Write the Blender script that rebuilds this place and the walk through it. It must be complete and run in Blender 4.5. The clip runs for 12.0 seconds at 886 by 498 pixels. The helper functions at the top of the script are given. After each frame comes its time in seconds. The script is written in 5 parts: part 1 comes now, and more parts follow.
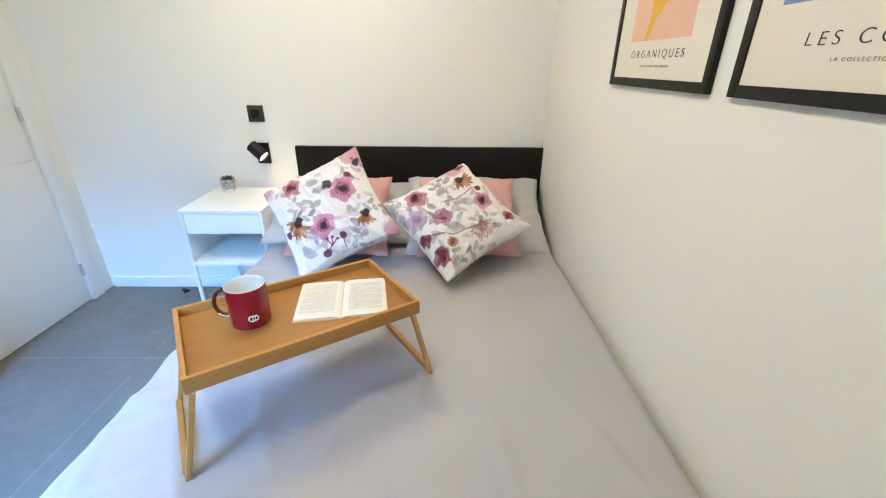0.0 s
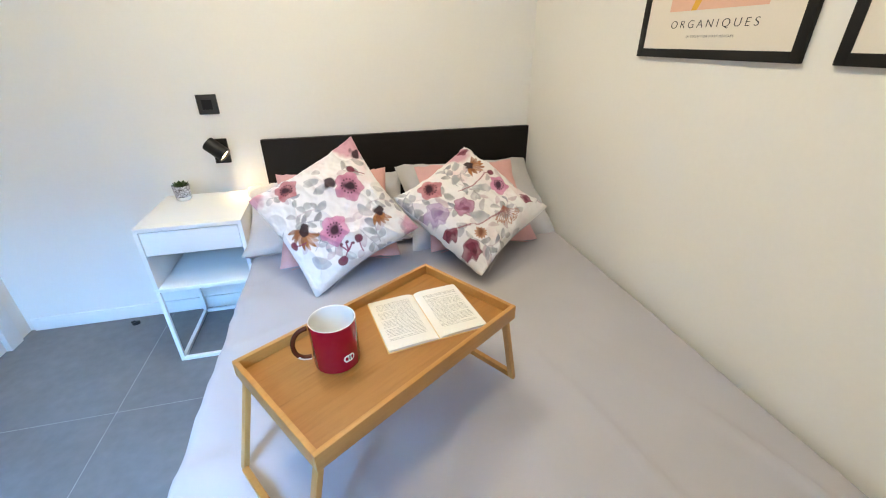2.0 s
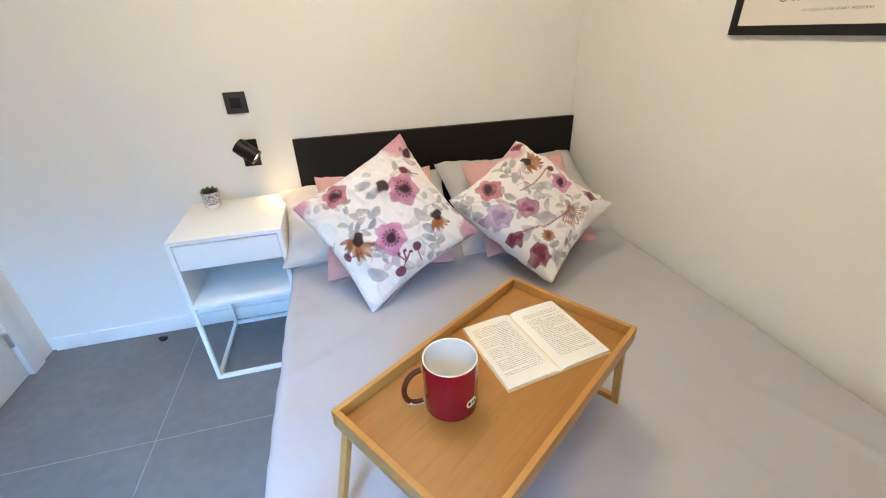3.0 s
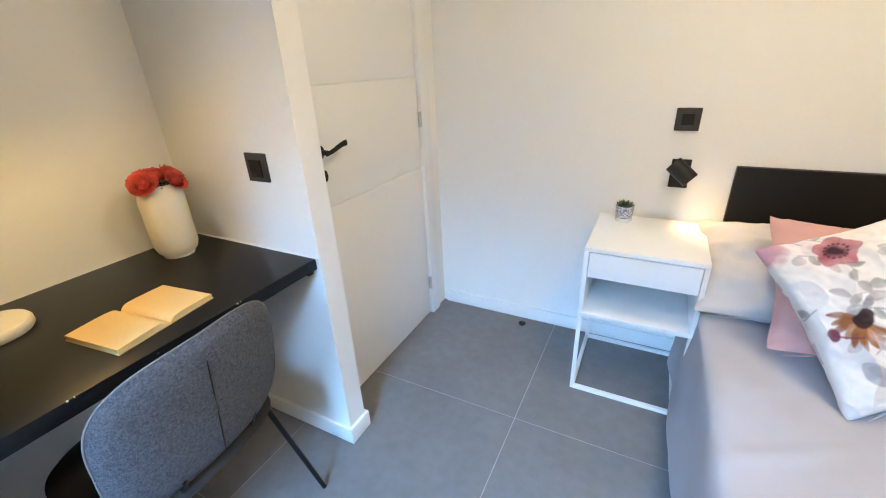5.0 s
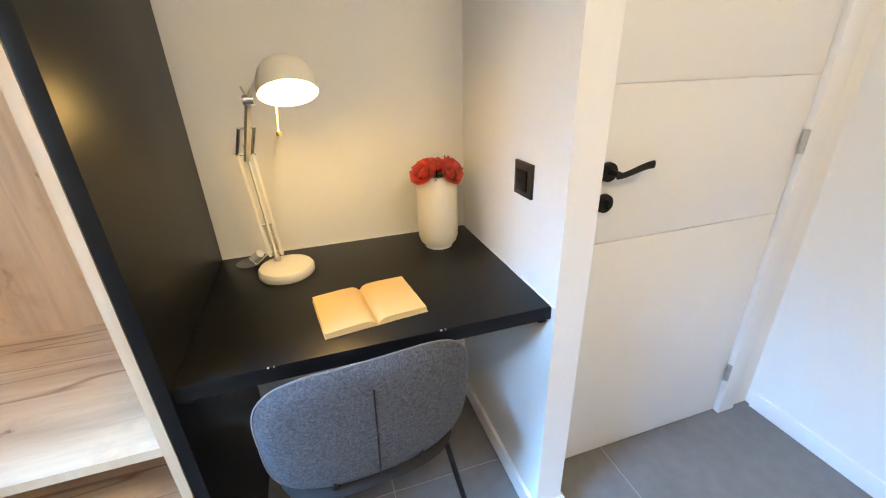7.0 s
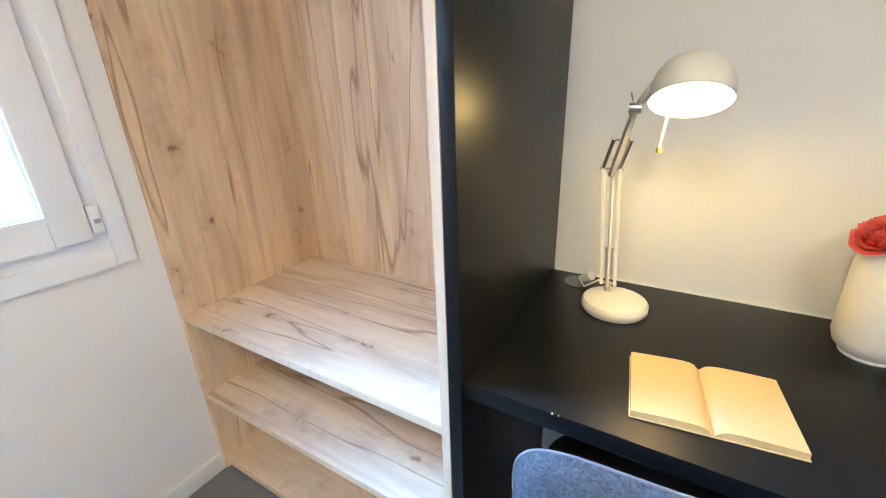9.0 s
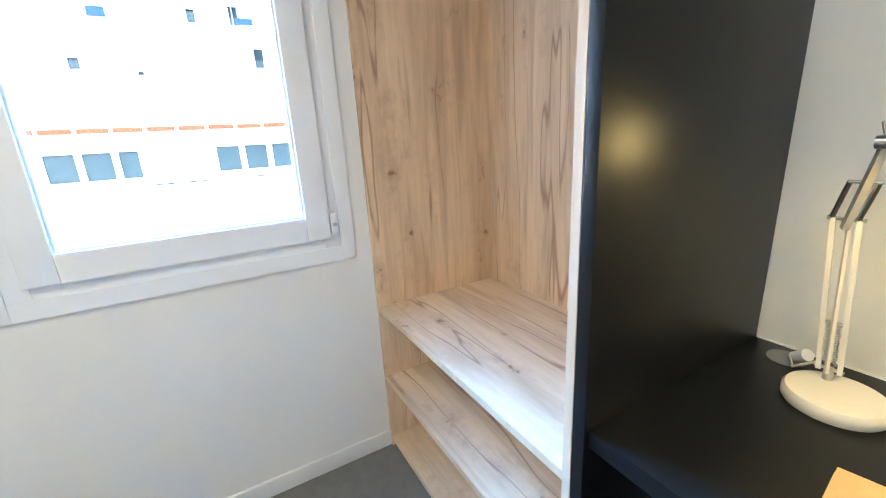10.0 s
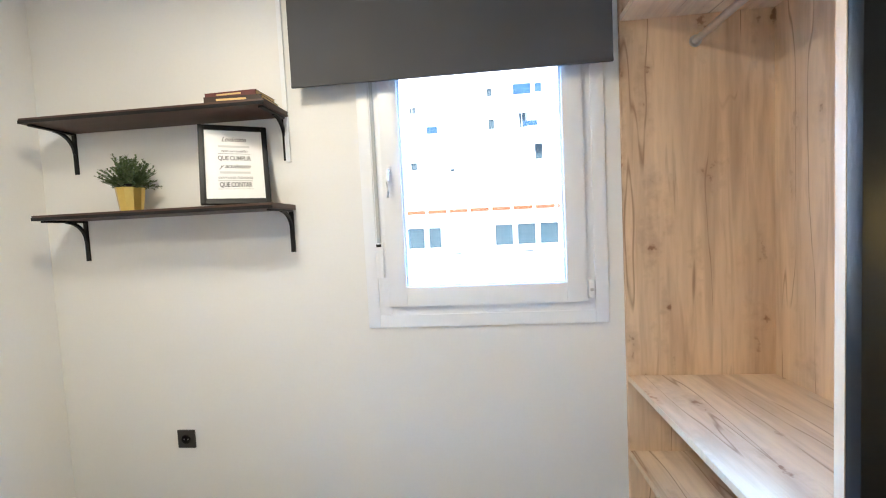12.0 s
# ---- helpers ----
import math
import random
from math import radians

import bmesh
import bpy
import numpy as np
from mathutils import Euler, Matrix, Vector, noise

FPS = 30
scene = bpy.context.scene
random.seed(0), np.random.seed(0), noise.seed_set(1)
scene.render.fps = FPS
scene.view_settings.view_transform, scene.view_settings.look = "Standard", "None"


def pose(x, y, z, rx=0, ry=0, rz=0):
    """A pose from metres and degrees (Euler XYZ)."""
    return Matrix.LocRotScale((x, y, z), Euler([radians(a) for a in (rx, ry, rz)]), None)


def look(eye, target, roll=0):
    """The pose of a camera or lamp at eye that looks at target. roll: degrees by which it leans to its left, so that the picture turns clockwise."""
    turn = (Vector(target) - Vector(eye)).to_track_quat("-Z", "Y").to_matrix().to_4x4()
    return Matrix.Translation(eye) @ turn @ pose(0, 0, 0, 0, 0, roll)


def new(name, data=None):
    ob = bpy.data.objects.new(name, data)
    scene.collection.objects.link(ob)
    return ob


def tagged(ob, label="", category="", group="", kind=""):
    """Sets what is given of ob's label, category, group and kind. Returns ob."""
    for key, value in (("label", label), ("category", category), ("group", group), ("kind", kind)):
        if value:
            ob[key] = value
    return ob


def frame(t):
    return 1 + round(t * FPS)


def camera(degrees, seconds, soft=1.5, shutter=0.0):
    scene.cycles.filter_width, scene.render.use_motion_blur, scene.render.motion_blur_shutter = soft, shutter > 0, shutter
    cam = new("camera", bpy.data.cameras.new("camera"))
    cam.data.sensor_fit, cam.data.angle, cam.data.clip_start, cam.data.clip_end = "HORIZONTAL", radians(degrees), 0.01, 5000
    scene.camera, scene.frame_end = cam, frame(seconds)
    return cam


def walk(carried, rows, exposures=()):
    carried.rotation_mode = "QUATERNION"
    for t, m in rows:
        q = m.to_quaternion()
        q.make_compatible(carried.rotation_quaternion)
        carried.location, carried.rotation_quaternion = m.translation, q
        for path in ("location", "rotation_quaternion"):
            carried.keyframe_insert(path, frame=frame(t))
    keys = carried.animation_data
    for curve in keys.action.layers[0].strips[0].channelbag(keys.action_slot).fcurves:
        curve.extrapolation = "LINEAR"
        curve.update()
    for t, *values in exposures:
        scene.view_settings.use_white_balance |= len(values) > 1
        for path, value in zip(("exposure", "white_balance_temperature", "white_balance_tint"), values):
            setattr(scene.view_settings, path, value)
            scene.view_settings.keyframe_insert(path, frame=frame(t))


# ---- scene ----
cam = camera(95.0, 12.0, soft=1.1)
PATH = [
    (0, (-0.01, 0.039, 1.336), (0.027, 1.86, 0.509), 0.7),
    (0.5, (-0.161, 0.07, 1.342), (-0.053, 1.889, 0.517), 0.7),
    (1, (-0.299, 0.071, 1.339), (-0.107, 1.874, 0.493), 0.4),
    (1.5, (-0.365, 0.118, 1.337), (-0.067, 1.889, 0.457), -0.1),
    (2, (-0.411, 0.22, 1.335), (0.006, 1.949, 0.42), -0.5),
    (2.5, (-0.479, 0.358, 1.325), (-0.003, 2.046, 0.364), -1.6),
    (4.5, (-1.016, 0.457, 1.325), (-1.441, 2.213, 0.466), -3.9),
    (5, (-1.09, 0.479, 1.317), (-1.947, 2.085, 0.49), -2.7),
    (5.5, (-1.19, 0.589, 1.317), (-2.39, 1.959, 0.491), -1.6),
    (6, (-1.222, 0.71, 1.325), (-2.687, 1.782, 0.486), -1.6),
    (6.5, (-1.226, 0.802, 1.326), (-2.854, 1.61, 0.491), -1.9),
    (8.5, (-1.412, 0.806, 1.299), (-3.192, 0.296, 0.543), -1.4),
    (9, (-1.421, 0.79, 1.304), (-3.016, -0.181, 0.587), -2.0),
    (9.5, (-1.45, 0.844, 1.305), (-2.746, -0.537, 0.663), -2.6),
    (10, (-1.471, 0.896, 1.31), (-2.412, -0.781, 0.763), -3.1),
    (10.5, (-1.452, 0.932, 1.31), (-2.038, -0.931, 0.876), -3.5),
    (11, (-1.428, 1.017, 1.262), (-1.716, -0.948, 1.023), -3.8),
    (11.5, (-1.409, 1.078, 1.272), (-1.445, -0.917, 1.132), -3.4),
    (12, (-1.404, 1.149, 1.301), (-1.208, -0.838, 1.192), -2.8),
]
walk(cam, [(t, look(eye, target, roll)) for t, eye, target, roll in PATH],
     [(0.0, 2.27, 6000, 5), (1.5, 2.32, 6150, 6), (2.5, 2.06, 6450, 8), (4.5, 2.12, 7100, 10), (6.5, 2.26, 7150, 12), (8.5, 2.68, 6500, 14),
      (9.5, 2.64, 5500, 6), (10.5, 2.53, 5550, 6), (11.5, 2.56, 5650, 8), (12.0, 2.56, 5800, 9)])

# ---- light ----
world = bpy.data.worlds.new("sky")
scene.world = world
world.use_nodes = True
wn = world.node_tree
sky = wn.nodes.new("ShaderNodeTexSky")
sky.sky_type, sky.sun_disc = "NISHITA", False
sky.sun_elevation, sky.sun_rotation = radians(48), radians(20)
wn.links.new(sky.outputs["Color"], wn.nodes["Background"].inputs["Color"])
wn.nodes["Background"].inputs["Strength"].default_value = 0.15


def lamp(name, kind, m, energy, colour):
    data = bpy.data.lights.new(name, kind)
    data.energy, data.color = energy, colour
    ob = new(name, data)
    ob.matrix_world = m
    return data


sun = lamp("sun", "SUN", look((4, 10, 12), (0, 0, 0)), 5.0, (1.0, 0.95, 0.88))
sun.angle = radians(0.5)
# unseen added lamp in place of open sky above the courtyard, before the window
day = lamp("sky_fill", "AREA", look((-1.6, -6.0, 6.2), (-1.40, -0.55, 1.45)), 1350.0, (0.19, 0.50, 1.0))
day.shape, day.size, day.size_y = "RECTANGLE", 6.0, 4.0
CEILING_LIGHTS = ((-0.60, 0.48), (-0.60, 1.52))
for lx, ly in CEILING_LIGHTS:
    up = lamp("ceiling_glow", "AREA", look((lx, ly, 2.455), (lx, ly, 0)), 2.85, (1.0, 0.86, 0.61))
    up.shape, up.size = "DISK", 0.38
desk_bulb = lamp("desk_bulb_light", "POINT", pose(-2.280, 0.776, 1.272), 0.56, (1.0, 0.67, 0.22))
desk_bulb.shadow_soft_size = 0.018
bed_spot = lamp("bedside_spot_light", "SPOT", look((-0.940, 2.287, 0.857), (-0.845, 2.262, 0.66)), 0.65, (1.0, 0.66, 0.34))
bed_spot.spot_size, bed_spot.spot_blend, bed_spot.shadow_soft_size = radians(100), 0.7, 0.012


# ---- materials ----
def mat(name, colour, rough=0.5, metal=0.0, grain=60.0, vary=0.06, bump=0.1, coat=0.0, spread=2.5, spec=0.5):
    m = bpy.data.materials.new(name)
    m.use_nodes = True
    nt = m.node_tree
    b = nt.nodes["Principled BSDF"]
    b.inputs["Roughness"].default_value, b.inputs["Metallic"].default_value = rough, metal
    b.inputs["Coat Weight"].default_value, b.inputs["Specular IOR Level"].default_value = coat, spec
    co = nt.nodes.new("ShaderNodeTexCoord")
    fine, broad = nt.nodes.new("ShaderNodeTexNoise"), nt.nodes.new("ShaderNodeTexNoise")
    fine.inputs["Scale"].default_value, broad.inputs["Scale"].default_value = grain, spread
    fine.inputs["Detail"].default_value = 5
    mix = nt.nodes.new("ShaderNodeMix")
    mix.data_type = "FLOAT"
    mix.inputs[0].default_value = 0.5
    for n, k in ((fine, 2), (broad, 3)):
        nt.links.new(co.outputs["Object"], n.inputs["Vector"])
        nt.links.new(n.outputs["Fac"], mix.inputs[k])
    ramp = nt.nodes.new("ShaderNodeValToRGB")
    lo, hi = ramp.color_ramp.elements
    lo.position, hi.position = 0.3, 0.7
    lo.color = (*[max(0, c * (1 - vary)) for c in colour], 1)
    hi.color = (*[min(1, c * (1 + vary)) for c in colour], 1)
    nt.links.new(mix.outputs[0], ramp.inputs["Fac"])
    nt.links.new(ramp.outputs["Color"], b.inputs["Base Color"])
    if bump:
        bp = nt.nodes.new("ShaderNodeBump")
        bp.inputs["Strength"].default_value, bp.inputs["Distance"].default_value = bump, 0.002
        nt.links.new(fine.outputs["Fac"], bp.inputs["Height"])
        nt.links.new(bp.outputs["Normal"], b.inputs["Normal"])
    return m


def wood(name, pale, dark, axis, scale=1.0, rough=0.45, knots=True, crack=0.5, streak=11.0):
    """Straight-grained wood; axis is the direction of the grain."""
    m = bpy.data.materials.new(name)
    m.use_nodes = True
    nt = m.node_tree
    b = nt.nodes["Principled BSDF"]
    b.inputs["Roughness"].default_value = rough
    co, mp = nt.nodes.new("ShaderNodeTexCoord"), nt.nodes.new("ShaderNodeMapping")
    nt.links.new(co.outputs["Object"], mp.inputs["Vector"])
    info = nt.nodes.new("ShaderNodeObjectInfo")
    nt.links.new(info.outputs["Random"], mp.inputs["Location"])
    sc = [streak * scale] * 3
    sc[axis] = 0.9 * scale
    mp.inputs["Scale"].default_value = sc
    n1, n2 = nt.nodes.new("ShaderNodeTexNoise"), nt.nodes.new("ShaderNodeTexNoise")
    n1.inputs["Scale"].default_value, n1.inputs["Detail"].default_value, n1.inputs["Distortion"].default_value = 1.0, 8, 0.6
    n2.inputs["Scale"].default_value, n2.inputs["Detail"].default_value = 7.0, 6
    for n in (n1, n2):
        nt.links.new(mp.outputs["Vector"], n.inputs["Vector"])
    r1 = nt.nodes.new("ShaderNodeValToRGB")
    r1.color_ramp.elements[0].position, r1.color_ramp.elements[1].position = 0.3, 0.66
    r1.color_ramp.elements[0].color = (*[d * 0.30 + p * 0.70 for d, p in zip(dark, pale)], 1)
    r1.color_ramp.elements[1].color = (*pale, 1)
    nt.links.new(n1.outputs["Fac"], r1.inputs["Fac"])
    r2 = nt.nodes.new("ShaderNodeValToRGB")
    r2.color_ramp.elements[0].position, r2.color_ramp.elements[1].position = 0.34, 0.55
    r2.color_ramp.elements[0].color, r2.color_ramp.elements[1].color = (0.93, 0.915, 0.90, 1), (1, 1, 1, 1)
    nt.links.new(n2.outputs["Fac"], r2.inputs["Fac"])
    mul = nt.nodes.new("ShaderNodeMix")
    mul.data_type, mul.blend_type = "RGBA", "MULTIPLY"
    mul.inputs[0].default_value = 1.0
    nt.links.new(r1.outputs["Color"], mul.inputs[6])
    nt.links.new(r2.outputs["Color"], mul.inputs[7])
    last = mul.outputs[2]
    if knots:
        # a few long cracks along the grain, and short dark streaks
        def stretched(across, length, detail, distortion, stops, shift):
            mp3 = nt.nodes.new("ShaderNodeMapping")
            sc3 = [across * scale] * 3
            sc3[axis] = length * scale
            mp3.inputs["Scale"].default_value, mp3.inputs["Location"].default_value = sc3, (shift, shift, shift)
            nt.links.new(co.outputs["Object"], mp3.inputs["Vector"])
            n3 = nt.nodes.new("ShaderNodeTexNoise")
            n3.inputs["Scale"].default_value, n3.inputs["Detail"].default_value, n3.inputs["Distortion"].default_value = 1.0, detail, distortion
            nt.links.new(mp3.outputs["Vector"], n3.inputs["Vector"])
            r3 = nt.nodes.new("ShaderNodeValToRGB")
            e = r3.color_ramp.elements
            e[0].position, e[1].position = stops[0][0], stops[-1][0]
            e[0].color, e[1].color = [(s[1], s[1], s[1], 1) for s in (stops[0], stops[-1])]
            for pos, val in stops[1:-1]:
                e.new(pos).color = (val, val, val, 1)
            nt.links.new(n3.outputs["Fac"], r3.inputs["Fac"])
            return r3.outputs["Color"]

        def joined(op, p, q):
            n = nt.nodes.new("ShaderNodeMath")
            n.operation = op
            nt.links.new(p, n.inputs[0])
            nt.links.new(q, n.inputs[1])
            return n.outputs[0]

        gate = stretched(4.0, 3.2, 2, 0.0, ((0.36, 0), (0.48, 1)), 3.1)
        cracks = stretched(5.2, 0.42, 3, 0.06, ((0.490, 0), (0.5, crack), (0.510, 0)), 0.0)
        streaks = stretched(30.0, 2.6, 4, 0.4, ((0.64, 0), (0.76, 0.40)), 7.0)
        smear = stretched(15.0, 1.0, 6, 0.9, ((0.50, 0), (0.72, 0.42)), 1.7)
        gm_out = joined("MAXIMUM", joined("MULTIPLY", joined("MAXIMUM", cracks, streaks), gate), smear)
        # knots: warped cells, a small dark core in a smudged halo that trails along the grain
        def knotted(size, stretch, stops, shift):
            mpk = nt.nodes.new("ShaderNodeMapping")
            sck = [size * scale] * 3
            sck[axis] = size * stretch * scale
            mpk.inputs["Scale"].default_value, mpk.inputs["Location"].default_value = sck, (shift, shift, shift)
            nt.links.new(co.outputs["Object"], mpk.inputs["Vector"])
            warp = nt.nodes.new("ShaderNodeTexNoise")
            warp.inputs["Scale"].default_value, warp.inputs["Detail"].default_value = 22.0, 4
            nt.links.new(co.outputs["Object"], warp.inputs["Vector"])
            wmix = nt.nodes.new("ShaderNodeMix")
            wmix.data_type, wmix.blend_type = "RGBA", "ADD"
            wmix.inputs[0].default_value = 0.75
            nt.links.new(mpk.outputs["Vector"], wmix.inputs[6])
            nt.links.new(warp.outputs["Color"], wmix.inputs[7])
            v = nt.nodes.new("ShaderNodeTexVoronoi")
            v.inputs["Scale"].default_value = 1.0
            nt.links.new(wmix.outputs[2], v.inputs["Vector"])
            out = None
            for (p0, v0), (p1, v1) in stops:
                rk = nt.nodes.new("ShaderNodeValToRGB")
                rk.color_ramp.elements[0].position, rk.color_ramp.elements[1].position = p0, p1
                rk.color_ramp.elements[0].color, rk.color_ramp.elements[1].color = (v0, v0, v0, 1), (v1, v1, v1, 1)
                nt.links.new(v.outputs["Distance"], rk.inputs["Fac"])
                out = rk.outputs["Color"] if out is None else joined("MAXIMUM", out, rk.outputs["Color"])
            return out

        # knots gather along a few lines of the grain
        rows = stretched(6.5, 0.35, 2, 0.2, ((0.43, 0), (0.52, 1)), 5.3)
        knots_out = joined("MAXIMUM", joined("MULTIPLY", knotted(6.0, 0.36, (((0.05, 0.90), (0.14, 0)), ((0.08, 0.40), (0.40, 0))), 0.0), gate),
                           joined("MULTIPLY", knotted(11.0, 0.32, (((0.08, 0.90), (0.18, 0)), ((0.10, 0.36), (0.44, 0))), 4.3), rows))
        add = nt.nodes.new("ShaderNodeMath")
        add.operation, add.use_clamp = "MAXIMUM", True
        nt.links.new(gm_out, add.inputs[0])
        nt.links.new(knots_out, add.inputs[1])
        mk = nt.nodes.new("ShaderNodeMix")
        mk.data_type = "RGBA"
        nt.links.new(add.outputs[0], mk.inputs[0])
        nt.links.new(last, mk.inputs[6])
        mk.inputs[7].default_value = (*dark, 1)
        last = mk.outputs[2]
    nt.links.new(last, b.inputs["Base Color"])
    bp = nt.nodes.new("ShaderNodeBump")
    bp.inputs["Strength"].default_value, bp.inputs["Distance"].default_value = 0.12, 0.002
    nt.links.new(n2.outputs["Fac"], bp.inputs["Height"])
    nt.links.new(bp.outputs["Normal"], b.inputs["Normal"])
    return m


def glow(name, colour, strength):
    m = bpy.data.materials.new(name)
    m.use_nodes = True
    b = m.node_tree.nodes["Principled BSDF"]
    b.inputs["Base Color"].default_value = (*colour, 1)
    b.inputs["Emission Color"].default_value = (*colour, 1)
    b.inputs["Emission Strength"].default_value = strength
    return m


def glass(name):
    m = bpy.data.materials.new(name)
    m.use_nodes = True
    b = m.node_tree.nodes["Principled BSDF"]
    b.inputs["Base Color"].default_value = (0.97, 0.99, 1, 1)
    b.inputs["Roughness"].default_value, b.inputs["IOR"].default_value = 0.0, 1.45
    b.inputs["Transmission Weight"].default_value = 1.0
    return m


def painted(name, layer, rough=0.9):
    """Printed cloth: its colours are laid on the mesh by the pattern below."""
    m = mat(name, (0.8, 0.8, 0.8), rough, grain=420, bump=0.25)
    nt = m.node_tree
    at = nt.nodes.new("ShaderNodeAttribute")
    at.attribute_name = layer
    nt.links.new(at.outputs["Color"], nt.nodes["Principled BSDF"].inputs["Base Color"])
    return m


M_WALL = mat("white_plaster", (0.80, 0.79, 0.76), 0.75, grain=70, vary=0.015, bump=0.10, spread=1.6)
M_WHITE = mat("white_lacquer", (0.82, 0.82, 0.81), 0.35, grain=40, vary=0.01, bump=0.02)
M_DOOR = mat("white_door_paint", (0.78, 0.78, 0.77), 0.4, grain=60, vary=0.01, bump=0.03)
M_PVC = mat("white_pvc", (0.84, 0.85, 0.86), 0.3, vary=0.01, bump=0.0)
M_TILE = mat("grey_porcelain", (0.172, 0.170, 0.170), 0.55, grain=22, vary=0.16, bump=0.05, spread=3.5, spec=0.35)
M_GROUT = mat("grey_grout", (0.36, 0.35, 0.34), 0.9, grain=150, vary=0.1)
M_OAK = wood("knotty_oak", (0.80, 0.60, 0.40), (0.25, 0.12, 0.06), 2, rough=0.55, knots=True, crack=0.75, streak=9.0)
M_OAKY = wood("knotty_oak_shelf", (0.82, 0.64, 0.45), (0.28, 0.14, 0.07), 1, rough=0.6, knots=True, crack=0.75, streak=9.0)
M_OAKEDGE = wood("oak_edging", (0.70, 0.55, 0.38), (0.5, 0.36, 0.22), 2, knots=False)
M_BLACK = mat("black_laminate", (0.005, 0.006, 0.0075), 0.38, grain=500, vary=0.25, bump=0.06, spec=0.32)
M_HEAD = mat("black_brown_board", (0.006, 0.0045, 0.004), 0.45, grain=300, vary=0.3, bump=0.05, spec=0.25)
M_METAL = mat("black_metal", (0.008, 0.008, 0.009), 0.45, grain=200, vary=0.2, bump=0.03, spec=0.3)
M_CHIP = mat("chipped_board", (0.55, 0.50, 0.42), 0.8)
M_SWITCH = mat("anthracite_plastic", (0.028, 0.027, 0.026), 0.4, grain=150, vary=0.1, bump=0.02)
M_STEEL = mat("brushed_steel", (0.55, 0.55, 0.54), 0.3, metal=1.0, grain=90, vary=0.1)
M_SHEET = mat("grey_bedspread", (0.43, 0.42, 0.455), 0.9, grain=900, vary=0.05, bump=0.3, spread=4)
M_PILLOW = mat("grey_pillowcase", (0.48, 0.47, 0.475), 0.9, grain=800, vary=0.05, bump=0.3)
M_PINK = mat("pink_velvet", (0.62, 0.35, 0.33), 0.85, grain=500, vary=0.08, bump=0.3)
M_FLORAL = painted("floral_cotton", "print")
M_BAMBOO = wood("bamboo", (0.47, 0.235, 0.060), (0.30, 0.125, 0.028), 0, scale=2.0, rough=0.42, knots=False)
M_STRIP = wood("bamboo_strip", (0.36, 0.168, 0.042), (0.21, 0.085, 0.020), 0, scale=2.6, rough=0.36, knots=False)
M_BAMBOOV = wood("bamboo_upright", (0.52, 0.29, 0.09), (0.36, 0.17, 0.045), 2, scale=2.6, rough=0.42, knots=False)
M_RED = mat("red_glaze", (0.27, 0.002, 0.018), 0.12, vary=0.04, bump=0.0, coat=0.4)
M_CERAMIC = mat("white_glaze", (0.82, 0.81, 0.79), 0.15, vary=0.01, bump=0.0)
M_BROWN = mat("brown_glaze", (0.085, 0.022, 0.012), 0.2, vary=0.1, bump=0.0)
M_PAGE = mat("book_paper", (0.74, 0.72, 0.68), 0.85, grain=180, vary=0.03, bump=0.05)
M_OLDPAGE = mat("cream_paper", (0.66, 0.46, 0.20), 0.85, grain=180, vary=0.04, bump=0.05)
M_INK = mat("ink", (0.05, 0.05, 0.055), 0.8, bump=0)
M_INKSOFT = mat("soft_ink", (0.22, 0.215, 0.21), 0.85, bump=0)
M_FELT = mat("grey_felt", (0.085, 0.095, 0.115), 0.95, grain=260, vary=0.5, bump=0.7, spread=130)
M_CREAM = mat("cream_enamel", (0.74, 0.70, 0.60), 0.38, vary=0.02, bump=0.02)
M_VASE = mat("cream_stoneware", (0.76, 0.71, 0.60), 0.5, grain=60, vary=0.03, bump=0.04)
M_PETAL = mat("coral_petal", (0.70, 0.115, 0.085), 0.6, grain=40, vary=0.35, bump=0.1, spread=25)
M_GREEN = mat("leaf_green", (0.06, 0.11, 0.035), 0.55, grain=60, vary=0.4, bump=0.1, spread=30)
M_GOLD = mat("brass_pot", (0.72, 0.52, 0.14), 0.28, metal=0.85, grain=30, vary=0.08)
M_SHELF = wood("dark_walnut", (0.075, 0.035, 0.022), (0.02, 0.010, 0.008), 0, scale=2.0, rough=0.5, knots=False)
M_BLIND = mat("charcoal_fabric", (0.075, 0.075, 0.080), 0.9, grain=700, vary=0.12, bump=0.3)
M_POSTER = mat("poster_paper", (0.76, 0.71, 0.64), 0.6, grain=200, vary=0.02, bump=0.0)
M_PRINT = mat("print_paper", (0.80, 0.80, 0.79), 0.6, vary=0.01, bump=0.0)
M_PEACH = mat("peach_ink", (0.76, 0.48, 0.36), 0.7, vary=0.03, bump=0)
M_OCHRE = mat("ochre_ink", (0.75, 0.42, 0.05), 0.7, vary=0.05, bump=0)
M_BLUE = mat("blue_ink", (0.20, 0.29, 0.47), 0.7, vary=0.05, bump=0)
M_BOOKRED = mat("maroon_cover", (0.11, 0.03, 0.028), 0.5)
M_BOOKDARK = mat("dark_cover", (0.04, 0.025, 0.02), 0.5)
M_SOIL = mat("soil", (0.03, 0.02, 0.014), 0.95, grain=80, vary=0.5, bump=0.8)
M_GLASS = glass("clear_glass")
M_BULB = glow("warm_bulb", (1.0, 0.72, 0.36), 12.0)
M_SPOTBULB = glow("spot_bulb", (1.0, 0.74, 0.42), 4.0)
M_DIFFUSER = glow("warm_diffuser", (1.0, 0.82, 0.60), 2.0)
M_FACADE = mat("pale_render", (0.80, 0.79, 0.76), 0.9, grain=3, vary=0.05, spread=0.3)
M_FWIN = mat("facade_glass", (0.006, 0.024, 0.034), 0.6, vary=0.3, spread=1.0, bump=0)
